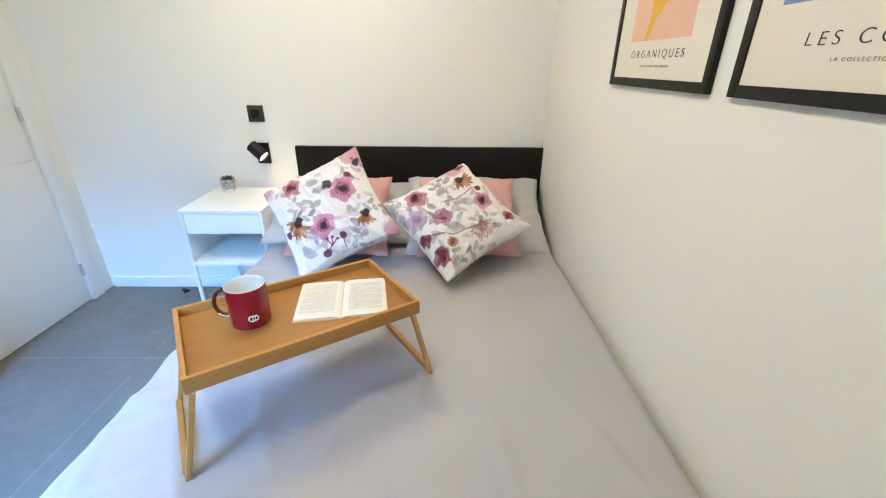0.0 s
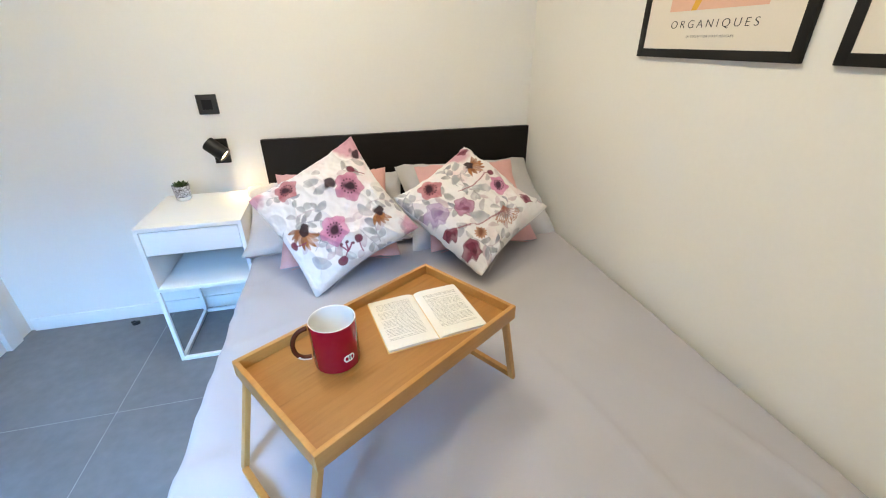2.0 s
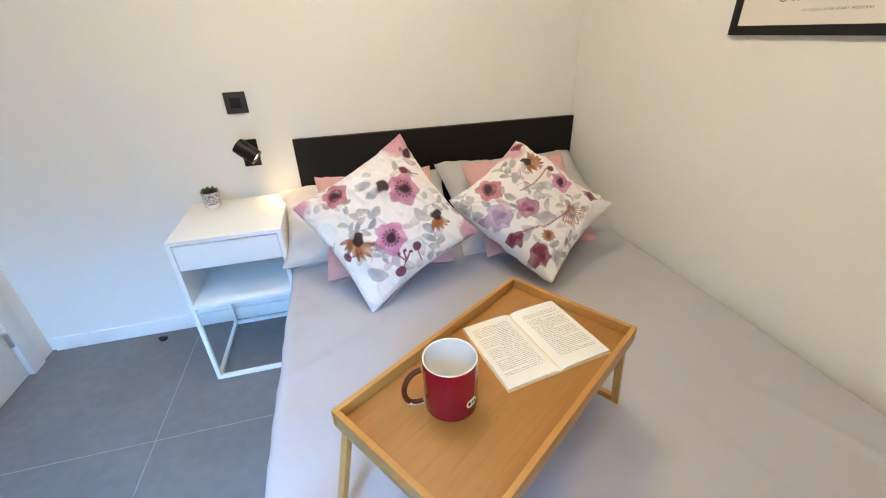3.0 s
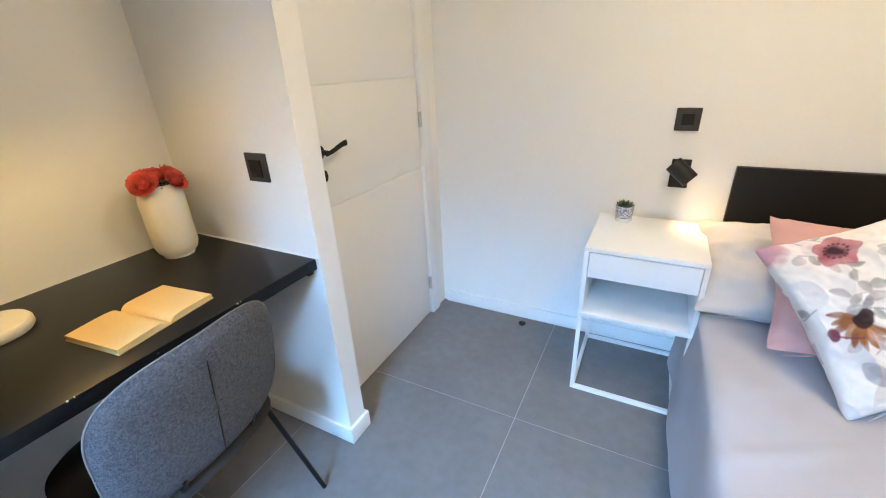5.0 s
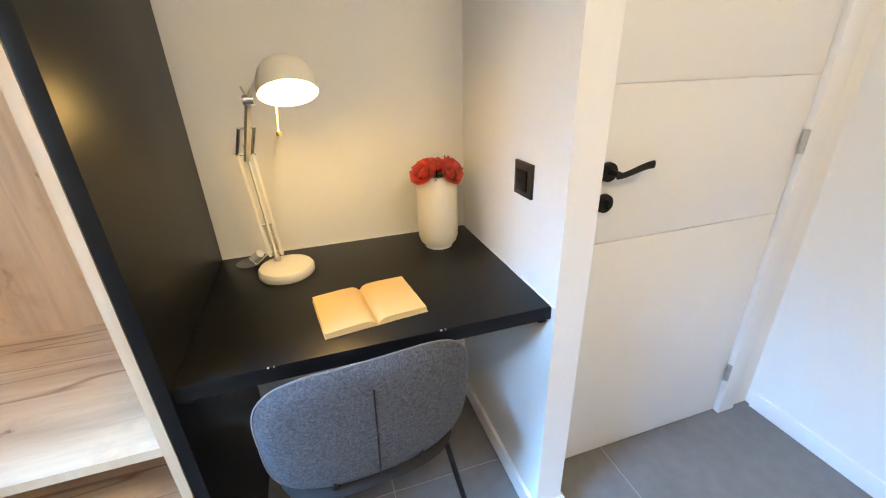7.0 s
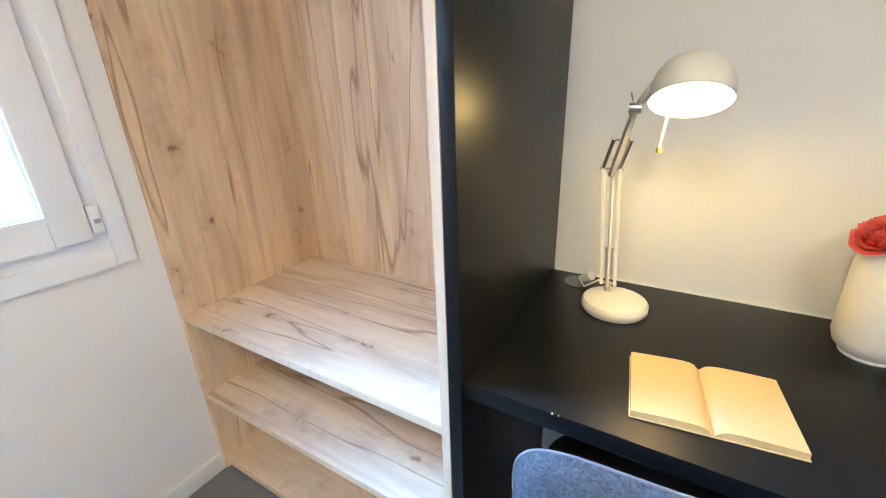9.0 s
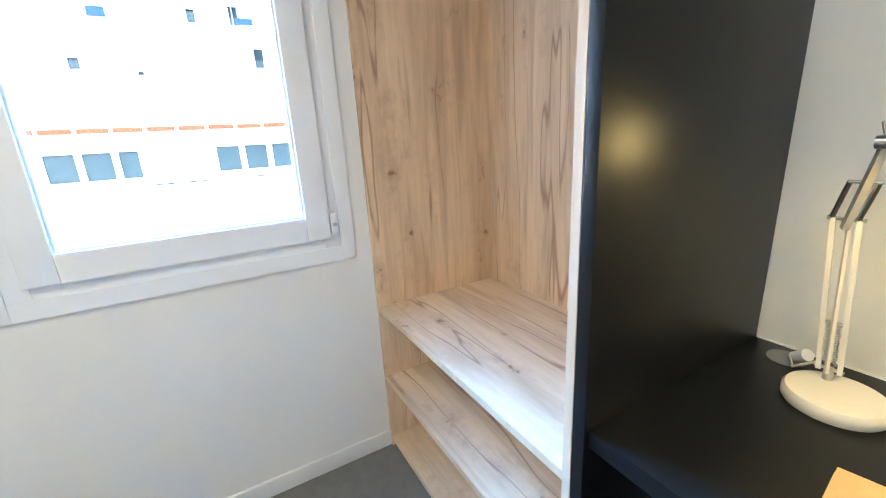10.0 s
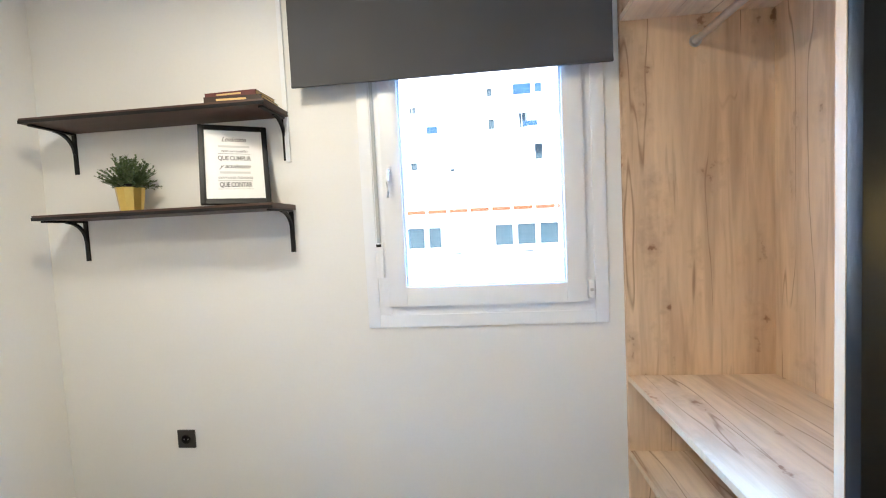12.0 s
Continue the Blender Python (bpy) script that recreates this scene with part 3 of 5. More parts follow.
wpart("lower_arm", rod([A0 + Vector((0.0, 0.016, 0)), A1 + Vector((0.0, 0.018, 0))], 0.0055, 4, True), M_CREAM, dl)
wpart("brace", rod([A0 + Vector((0.012, 0.0, 0)), A1 + Vector((-0.014, 0.0, 0.02))], 0.004, 4, True), M_CREAM, dl)
for f, r in ((0.02, 0.022), (0.33, 0.018), (0.99, 0.026)):
    p = A0.lerp(A1, f)
    wpart("crossbar", rod([p + Vector((0, -r, 0)), p + Vector((0, r, 0))], 0.0035), M_STEEL, dl)
for dy in (-0.007, 0.007):
    a, b = A0.lerp(A1, 0.05), A0.lerp(A1, 0.33)
    coil = [a.lerp(b, k / 60) + Vector((0.003 * math.cos(k * 1.9), dy + 0.003 * math.sin(k * 1.9), 0)) for k in range(61)]
    wpart("spring", rod(coil, 0.0012, 5), M_STEEL, dl)
wpart("upper_arm", rod([A1 + Vector((0, 0, -0.02)), A2], 0.0075, 4, True), mat("grey_enamel", (0.42, 0.41, 0.38), 0.4), dl)
for dy in (-0.018, 0.018):
    a, b = A1 + Vector((0.006, dy, 0.0)), A1.lerp(A2, 0.50) + Vector((0.004, dy, 0))
    wpart("link", rod([a, b], 0.004, 4, True), M_STEEL, dl)
p = A1.lerp(A2, 0.5)
wpart("crossbar", rod([p + Vector((0, -0.022, 0)), p + Vector((0, 0.022, 0))], 0.003), M_STEEL, dl)
wpart("joint", along(A2 + Vector((0, -0.012, 0)), A2 + Vector((0, 0.012, 0)), 0.011, 0.011, 16), M_STEEL, dl)
wpart("joint_screw", rod([A2 + Vector((0, 0, 0)), A2 + Vector((-0.012, -0.012, 0.030))], 0.0025), M_STEEL, dl)
OC, ON = Vector((-2.284, 0.776, 1.278)), Vector((0.47, 0.05, -0.88)).normalized()
SM = Matrix.Translation(OC) @ (-ON).to_track_quat("Z", "Y").to_matrix().to_4x4()
shp = [(0.066, 0.0), (0.0657, 0.012), (0.064, 0.030), (0.058, 0.048), (0.047, 0.064), (0.031, 0.075), (0.014, 0.080), (0.0, 0.081)]
shade = wpart("shade", lathe(shp + [(q - 0.0015 if q > 0.002 else 0, z - 0.0015) for q, z in shp[::-1]], 56, m=SM, caps=False), M_CREAM, dl, "round cream dome shade")
wpart("bulb", lathe([(0.0, 0.030), (0.014, 0.033), (0.022, 0.042), (0.022, 0.050), (0.015, 0.064), (0.011, 0.078)], 28, m=SM), M_BULB, shade, "glowing warm bulb")
wpart("shade_neck", rod([A2, OC - ON * 0.055 + Vector((-0.060, -0.050, 0))], 0.007), M_CREAM, dl)
wpart("pull_handle", rod([OC + ON * 0.002 + Vector((-0.040, -0.030, 0.0)), Vector((-2.312, 0.738, 1.190))], 0.0022), M_CREAM, dl)
wpart("pull_knob", along((-2.311, 0.739, 1.194), (-2.310, 0.740, 1.184), 0.006, 0.007, 14), mat("brass", (0.6, 0.42, 0.18), 0.35, metal=0.8), dl)
wpart("cable", rod([(-2.440, 0.640, 0.84), (-2.465, 0.60, 0.80), (-2.52, 0.575, 0.795), (-2.55, 0.57, 0.79)], 0.0025), M_CREAM, dl)
gm = thing("cable_grommet", pose(-2.520, 0.570, 0.784), "round grey cable grommet with a white plug lying on it", "grommet")
part("lid", lathe([(0, 0), (0.036, 0), (0.036, 0.003), (0.033, 0.004), (0, 0.004)], 32), mat("grey_plastic", (0.2, 0.2, 0.2), 0.5), gm)
part("plug", along((0.0, 0.012, 0.012), (0.018, 0.040, 0.035), 0.010, 0.013, 16), M_WHITE, gm, "white plastic plug")

# vase with flowers
vs = thing("vase", pose(-2.440, 1.160, 0.784), "ribbed cream stoneware vase", "vase")
vp = [(0, 0), (0.040, 0), (0.043, 0.006), (0.057, 0.020), (0.0635, 0.040), (0.0645, 0.110), (0.0645, 0.190), (0.062, 0.210), (0.054, 0.228), (0.050, 0.236), (0.044, 0.236), (0.046, 0.226), (0.056, 0.205), (0.058, 0.06), (0.0, 0.05)]
part("body", lathe(vp, 144, 36, 0.003), M_VASE, vs)
part("foot", lathe([(0.036, 0.0), (0.0445, 0.0), (0.0455, 0.005), (0.044, 0.007)], 56, caps=False), M_CERAMIC, vs, "narrow white glazed foot ring")
fb = thing("flower_bunch", pose(-2.440, 1.160, 0.90), "bunch of coral red ranunculus in the vase", "flowers")
rf = random.Random(11)


def petal(w, h_, cup):
    bm = bmesh.new()
    g = [[bm.verts.new((w * (i / 3 - 1) * (0.35 + 0.9 * math.sin(min(1.0, (j + 0.4) / 4.6) * 2.6)), cup * ((j / 5) ** 2) - 0.25 * w * (i / 3 - 1) ** 2 * (1 if j else 0) , h_ * j / 5)) for i in range(7)] for j in range(6)]
    for a, b in zip(g, g[1:]):
        for i in range(6):
            bm.faces.new((a[i], a[i + 1], b[i + 1], b[i]))
    return bm


def blossom(c, lean, size):
    """One full-petalled flower head on its stem."""
    bm = bmesh.new()
    base = Matrix.Translation(c) @ Vector(lean).to_track_quat("Z", "Y").to_matrix().to_4x4()
    for layer, n, r0, tilt in ((0, 5, 0.003, 6), (1, 6, 0.007, 18), (2, 7, 0.010, 32), (3, 8, 0.012, 50), (4, 7, 0.013, 70)):
        for k in range(n):
            p = petal(size * (0.36 + 0.07 * layer), size * (0.72 + 0.05 * layer), -size * (0.30 - 0.05 * layer))
            p.transform(base @ pose(0, 0, 0, 0, 0, 360 * (k + rf.random() * 0.4) / n + 25 * layer) @ pose(0, r0, 0, -tilt + rf.uniform(-6, 6)))
            me = bpy.data.meshes.new("tmp")
            p.to_mesh(me)
            p.free()
            bm.from_mesh(me)
            bpy.data.meshes.remove(me)
    fl = wpart("flower", bm, M_PETAL, fb)
    wpart("stem", rod([(-2.440 + (c[0] + 2.440) * 0.15, 1.160 + (c[1] - 1.160) * 0.15, 0.88), (-2.440 + (c[0] + 2.440) * 0.5, 1.160 + (c[1] - 1.160) * 0.5, 1.0), c], 0.0028, 6), M_GREEN, fl)


for dx, dy, z, s in ((0.022, -0.044, 1.028, 0.034), (-0.026, -0.030, 1.036, 0.029), (0.004, 0.0, 1.040, 0.028), (0.0, 0.046, 1.032, 0.034), (0.042, 0.030, 1.024, 0.027)):
    blossom(Vector((-2.440 + dx, 1.160 + dy, z)), (dx * 1.1 + 0.02, dy * 1.1, 0.06), s)


def leaf_at(bm, p, d, size, wide=0.4, bend=0.2):
    d = Vector(d).normalized()
    m = Matrix.Translation(p) @ d.to_track_quat("Y", "Z").to_matrix().to_4x4()
    pts = [(0, 0, 0), (wide * 0.5, 0.35, 0.06), (wide * 0.4, 0.7, 0.02), (0, 1, -bend), (-wide * 0.4, 0.7, 0.02), (-wide * 0.5, 0.35, 0.06), (0, 0.45, -0.04)]
    v = [bm.verts.new(m @ (Vector(q) * size)) for q in pts]
    for a, b in ((0, 1), (1, 2), (2, 3), (3, 4), (4, 5), (5, 0)):
        bm.faces.new((v[6], v[a], v[b]))


bm = bmesh.new()
for k in range(34):
    a = rf.random() * 6.28
    leaf_at(bm, (-2.440 + 0.03 * math.cos(a), 1.160 + 0.03 * math.sin(a), 1.012 + 0.02 * rf.random()), (math.cos(a), math.sin(a), rf.uniform(0.0, 1.0)), rf.uniform(0.022, 0.045), 0.35)
wpart("leaves", bm, M_GREEN, fb, "dark green leaves")

# ---- chair ----
CH = pose(-1.930, 0.842, 0, 0, 0, 5)
ch = thing("desk_chair", CH, "grey felt upholstered chair with thin black legs", "chair")


def pad(wd, hh, thick, bend, power=4.5, n=26):
    """A rounded cushion board: x across, z up, bowed along y."""
    bm = bmesh.new()
    for side in (1, -1):
        g = []
        for j in range(n + 1):
            row = []
            for i in range(n + 1):
                u, v = 2 * i / n - 1, 2 * j / n - 1
                rr = max(abs(u), abs(v))
                ang = math.atan2(v, u)
                lim = 1 / (abs(math.cos(ang)) ** power + abs(math.sin(ang)) ** power) ** (1 / power)
                x, z = rr * lim * math.cos(ang) * wd / 2, rr * lim * math.sin(ang) * hh / 2
                th = thick / 2 * (1 - rr ** 7) ** 0.5 * (1.0 + 0.15 * (1 - rr * rr)) if rr < 1 else 0
                row.append(bm.verts.new((x, bend * (2 * x / wd) ** 2 + side * th, z)))
            g.append(row)
        for a, b in zip(g, g[1:]):
            for i in range(n):
                q = (a[i], a[i + 1], b[i + 1], b[i])
                bm.faces.new(q if side < 0 else q[::-1])
    bmesh.ops.remove_doubles(bm, verts=bm.verts, dist=1e-5)
    return bm


BM_ = pose(0.030, 0, 0.652, 0, 0, 90) @ pose(0, 0, 0, 9)
b = pad(0.445, 0.365, 0.036, 0.024, 3.6)
b.transform(BM_)
back = part("backrest", b, M_FELT, ch, "wide rounded felt backrest with centre seam")
b = rod([(0.0, -0.0185, -0.165), (0.0, -0.0205, -0.05), (0.0, -0.0205, 0.03), (0.0, -0.0205, 0.125)], 0.0016, 6)
b.transform(BM_)
part("seam", b, M_METAL, back, "dark vertical seam")
edge_ = []
for k in range(73):
    an = 2 * math.pi * k / 72
    q = 1 / (abs(math.cos(an)) ** 3.6 + abs(math.sin(an)) ** 3.6) ** (1 / 3.6)
    x = q * math.cos(an) * 0.2225
    edge_.append((x, 0.024 * (2 * x / 0.445) ** 2, q * math.sin(an) * 0.1825))
b = rod(edge_, 0.0024, 8)
b.transform(BM_)
part("piping", b, mat("pale_piping", (0.17, 0.17, 0.19), 0.9, grain=300, vary=0.2), back, "paler grey piped edge")
b = pad(0.455, 0.43, 0.055, 0.0, 3.4)
b.transform(pose(-0.20, 0, 0.445, -90, 0, 90))
part("seat", b, mat("black_seat_fabric", (0.016, 0.016, 0.018), 0.9, grain=300, vary=0.3, bump=0.3), ch, "black padded seat")
for sy in (-1, 1):
    part("leg", rod([(-0.06, sy * 0.19, 0.42), (0.020, sy * 0.262, 0.004)], 0.008, 12), M_METAL, ch)
    part("leg", rod([(-0.33, sy * 0.17, 0.42), (-0.41, sy * 0.225, 0.004)], 0.008, 12), M_METAL, ch)
    part("back_support", rod([(-0.14, sy * 0.10, 0.425), (-0.02, sy * 0.10, 0.425), (0.012, sy * 0.10, 0.50), (0.006, sy * 0.10, 0.60)], 0.007, 10), M_METAL, ch)

# ---- bed ----
BX0, BX1, BY0, BY1, BZ = -0.865, 0.581, 0.345, 2.330, 0.487
bed = thing("bed", pose(-0.13, 1.35, 0), "double bed against the wall with low black headboard", "bed")
wpart("headboard", boxed(-0.800, 0.599, 2.354, 2.381, 0.10, 0.912, bevel=0.002), M_HEAD, bed, "flat black-brown headboard")
wpart("bed_base", boxed(BX0 + 0.05, BX1 - 0.01, BY0 + 0.04, 2.353, 0.10, 0.27), M_HEAD, bed)
wpart("mattress", boxed(BX0 + 0.03, BX1 - 0.008, BY0 + 0.03, 2.350, 0.27, 0.472, bevel=0.02), M_WHITE, bed)
for x in (BX0 + 0.12, BX1 - 0.12):
    for y in (BY0 + 0.12, 2.22):
        wpart("leg", boxed(x - 0.03, x + 0.03, y - 0.03, y + 0.03, 0, 0.10), M_METAL, bed)


def edge_path(lo, hi, drop_lo, drop_hi, n, r=0.035):
    """Places and heights over a cloth that hangs down at one or both ends."""
    pts = []
    if drop_lo:
        for k in range(12):
            q = k / 12
            pts.append((lo - 0.012 * (1 - q) ** 1.5 - 0.004, -drop_lo * (1 - q) - r * q))
        for k in range(7):
            a = math.pi / 2 * k / 6
            pts.append((lo + r * (1 - math.cos(a)), -r * (1 - math.sin(a))))
    x0 = lo + (r if drop_lo else 0)
    x1 = hi - (r if drop_hi else 0)
    pts += [(x0 + (x1 - x0) * k / n, 0.0) for k in range(1 if drop_lo else 0, n + 1)]
    if drop_hi:
        for k in range(1, 7):
            a = math.pi / 2 * k / 6
            pts.append((x1 + r * math.sin(a), -r * (1 - math.cos(a))))
        for k in range(1, 8):
            pts.append((hi, -r - (drop_hi - r) * k / 7))
    return pts


def spread_cloth():
    bm = bmesh.new()
    xs = edge_path(BX0, BX1, 0.43, 0.16, 110)
    ys = edge_path(BY0, 2.345, 0.43, 0, 130)
    g = []
    for y, zy in ys:
        row = []
        for x, zx in xs:
            p = Vector((x * 1.6, y * 1.6, 0.3))
            wz = 0.006 * noise.noise(p * 1.4) + 0.0036 * noise.noise(Vector((x * 9 + y * 5, y * 3 - x * 2, 1.0))) + 0.0010 * noise.noise(Vector((x * 22, y * 22, 4)))
            # soft folds fanning in from the open side and the foot
            side = max(0.0, 1 - (x - BX0) / 0.45)
            wz += 0.011 * side * side * noise.noise(Vector((x * 2.0, y * 9.0, 2.0)))
            # ridged creases running off the foot and along the open edge
            foot = max(0.0, 1 - (y - BY0) / 0.9)
            ridge = 1 - abs(noise.noise(Vector((x * 5.0 + y * 1.5, y * 1.1 - x * 0.4, 6.0))))
            wz += 0.016 * foot * ridge ** 10
            ridge = 1 - abs(noise.noise(Vector((x * 1.4 + y * 2.0, y * 4.5 - x * 2.5, 9.0))))
            wz += 0.009 * side * ridge ** 9
            z = max(BZ + zx + zy + wz, 0.035)
            dx = dy = 0.0
            if zx < -0.03 and x < 0:
                hang = min(1.0, -zx / 0.4)
                dx = -hang * (0.006 + 0.010 * math.sin(y * 15 + 4.0 * noise.noise(Vector((y * 2.3, 0, 0)))) + 0.010 * noise.noise(Vector((y * 4.1, 3, 0)))) + 0.008 * noise.noise(Vector((y * 5, zx * 6, 0)))
            if zy < -0.03:
                dy = -min(1.0, -zy / 0.4) * (0.014 + 0.014 * math.sin(x * 17 + 1))
            row.append(bm.verts.new((x + dx, y + dy, z)))
        g.append(row)
    for a, b in zip(g, g[1:]):
        for i in range(len(a) - 1):
            bm.faces.new((a[i], a[i + 1], b[i + 1], b[i]))
    bmesh.ops.recalc_face_normals(bm, faces=bm.faces)
    return bm


bs = solid("bedspread", spread_cloth(), M_SHEET, "light grey cotton bedspread, slightly creased, over the bed", "bedspread", kind="", smooth=180)


# ---- cushions ----
def flower_print(seed, fu, fv, design):
    """The colours of a loose watercolour flower print on the square -1..1; design names each motif, its place, size and turn."""
    r = random.Random(seed)
    col = np.empty(fu.shape + (3,))
    col[:] = (0.74, 0.715, 0.705)
    wob = 0.012 * np.sin(fu * 31 + 3 * np.sin(fv * 13)) + 0.012 * np.sin(fv * 27 + 2 * np.sin(fu * 17))
    wash = 0.5 + 0.25 * np.sin(fu * 19 + 2.5 * np.sin(fv * 11 + seed)) + 0.25 * np.sin(fv * 23 + 2.0 * np.sin(fu * 15))

    def lay(mask, c):
        k = np.clip(mask, 0, 1)[..., None]
        col[:] = col * (1 - k) + np.array(c) * k

    def soft(d, w=0.008):
        return np.clip(0.5 - d / (2 * w), 0, 1)

    def leaf(cx, cy, a, ln, wd, c, k=0.85):
        x, y = (fu - cx) * math.cos(a) + (fv - cy) * math.sin(a), -(fu - cx) * math.sin(a) + (fv - cy) * math.cos(a)
        w = wd * np.clip(1 - (2 * x / ln - 1) ** 2, 0, 1) ** 0.7
        y = y + 0.10 * ln * np.sin(x / ln * 3.0)
        m = ((x > 0) & (x < ln)) * soft(np.abs(y) - w)
        lay(k * m * (0.45 + 0.5 * wash), c)
        lay(0.35 * ((x > 0) & (x < ln)) * soft(np.abs(np.abs(y) - w) - 0.003, 0.006), c)

    def stem(cx, cy, a, ln, bend, c, wide=0.006, leaves=0, tone=None):
        x, y, n = cx, cy, 16
        for i in range(n):
            nx, ny = x + math.cos(a) * ln / n, y + math.sin(a) * ln / n
            t = np.clip(((fu - x) * (nx - x) + (fv - y) * (ny - y)) / ((ln / n) ** 2), 0, 1)
            lay(0.85 * soft(np.hypot(fu - x - t * (nx - x), fv - y - t * (ny - y)) - wide), c)
            if leaves and i % 3 == 2:
                leaf(nx, ny, a + (0.8 if i % 2 else -0.8), leaves * r.uniform(0.8, 1.2), leaves * r.uniform(0.20, 0.30), tone or r.choice(greys), 1.15)
            x, y = nx, ny
            a += bend

    greys = [(0.28, 0.27, 0.28), (0.40, 0.38, 0.39), (0.33, 0.33, 0.33), (0.50, 0.40, 0.42), (0.26, 0.26, 0.30)]

    def poppy(cx, cy, s, a, pale, deep, heart):
        ang, d = np.arctan2(fv - cy, fu - cx) - a, np.hypot(fu - cx, fv - cy)
        edge = s * (0.90 + 0.10 * np.sin(ang * 5) + 0.05 * np.sin(ang * 2 + a) + 0.03 * np.sin(ang * 11))
        lay(0.85 * soft(d - edge), pale)
        lay(0.40 * soft(d - edge) * wash, deep)
        lay(0.50 * soft(np.abs(d - edge) - 0.004, 0.007), deep)
        lay(0.60 * soft(d + 2 * wob - edge * 0.58, 0.09), deep)
        lay(0.35 * soft(d - edge * 0.95) * soft(np.abs(np.sin(ang * 2.5)) - 0.06, 0.05), deep)
        for k in range(14):
            b = a + 6.28 * k / 14
            lay(0.8 * soft(np.hypot(fu - cx - s * 0.46 * math.cos(b), fv - cy - s * 0.46 * math.sin(b)) - 0.014), heart)
        lay(0.96 * soft(d + wob - s * 0.34, 0.03), heart)

    def rose(cx, cy, s, a, pale, deep):
        """A half-closed bloom of overlapping petals."""
        for k, (dx, dy, q) in enumerate(((0.0, 0.0, 0.95), (-0.35, 0.25, 0.62), (0.38, 0.22, 0.58), (0.02, -0.32, 0.66), (0.05, 0.12, 0.42))):
            x, y = cx + s * (dx * math.cos(a) - dy * math.sin(a)), cy + s * (dx * math.sin(a) + dy * math.cos(a))
            d = np.hypot(fu - x, fv - y) + 1.3 * wob - s * q
            lay(0.85 * soft(d) * (0.6 + 0.4 * wash), [p * (1 - 0.08 * k) for p in pale])
            lay(0.65 * soft(np.abs(d) - 0.004, 0.008), deep)
        lay(0.8 * soft(np.hypot(fu - cx, fv - cy + 0.2 * s) + wob - s * 0.22, 0.03), deep)

    def daisy(cx, cy, s, a, n=9):
        for i in range(n):
            leaf(cx, cy, a + (i - (n - 1) / 2) * 0.36, s * r.uniform(0.95, 1.2), 0.034, r.choice([(0.34, 0.13, 0.04), (0.42, 0.20, 0.08), (0.26, 0.09, 0.03)]), 1.25)
        x, y = cx - 0.10 * s * math.cos(a), cy - 0.10 * s * math.sin(a)
        lay(0.97 * soft(np.hypot(fu - x, fv - y) + wob - s * 0.36, 0.012), (0.028, 0.010, 0.014))

    # pale washes of pink, then grey foliage over the whole cloth
    for k in range(10):
        cx, cy, s = r.uniform(-1, 1), r.uniform(-1, 1), r.uniform(0.10, 0.22)
        lay(0.40 * soft(np.hypot((fu - cx) * 1.3, fv - cy) + 2.5 * wob - s, 0.10), (0.76, 0.60, 0.61))
    for k in range(15):
        stem(r.uniform(-0.9, 0.9), r.uniform(-0.9, 0.9), r.uniform(0, 6.28), r.uniform(0.35, 0.6), r.uniform(-0.08, 0.08), r.choice(greys), 0.005, r.uniform(0.14, 0.22))
    for k in range(16):
        leaf(r.uniform(-1, 0.9), r.uniform(-1, 0.9), r.uniform(0, 6.28), r.uniform(0.12, 0.24), r.uniform(0.035, 0.065), r.choice(greys), 0.95)
    maroon, wine = (0.13, 0.018, 0.040), (0.22, 0.03, 0.08)
    for kind, x, y, s, a in design:
        if kind == "poppy":
            poppy(x, y, s, a, (0.58, 0.25, 0.37), (0.30, 0.05, 0.13), (0.020, 0.006, 0.016))
        elif kind == "coral":
            poppy(x, y, s, a, (0.52, 0.20, 0.22), (0.26, 0.03, 0.06), (0.030, 0.008, 0.020))
        elif kind == "pink":
            poppy(x, y, s, a, (0.62, 0.27, 0.42), (0.40, 0.10, 0.22), (0.030, 0.008, 0.022))
        elif kind == "lilac":
            rose(x, y, s, a, (0.50, 0.38, 0.54), (0.24, 0.13, 0.28))
        elif kind == "mauve":
            rose(x, y, s, a, (0.44, 0.19, 0.32), (0.14, 0.02, 0.06))
        elif kind == "maroon":
            rose(x, y, s, a, (0.24, 0.035, 0.075), (0.07, 0.008, 0.02))
        elif kind == "daisy":
            daisy(x, y, s, a)
        elif kind == "half":
            daisy(x, y, s, a, 5)
        elif kind == "dark":
            lay(0.95 * soft(np.hypot(fu - x, fv - y) + 1.6 * wob - s, 0.020), (0.025, 0.007, 0.018))
        elif kind == "bud":
            stem(x, y, a, 0.24, 0.03, wine, 0.007)
            lay(0.95 * soft(np.hypot(fu - x, fv - y) + 0.5 * wob - s), maroon)
            lay(0.5 * soft(np.hypot(fu - x - 0.3 * s, fv - y - 0.2 * s) - 0.45 * s, 0.03), wine)
        elif kind == "sprig":
            for b in (-0.6, 0.0, 0.6):
                stem(x, y, a + b, s, 0.02, wine, 0.009)
                lay(0.95 * soft(np.hypot(fu - x - s * math.cos(a + b), fv - y - s * math.sin(a + b)) - 0.024), maroon)
        elif kind == "rust":
            d, ang = np.hypot(fu - x, fv - y), np.arctan2(fv - y, fu - x)
            lay(0.85 * soft(d - s * (0.85 + 0.12 * np.sin(ang * 13))), (0.40, 0.17, 0.06))
            lay(0.85 * soft(d + wob - 0.45 * s, 0.03), (0.14, 0.04, 0.015))
        elif kind == "umbel":
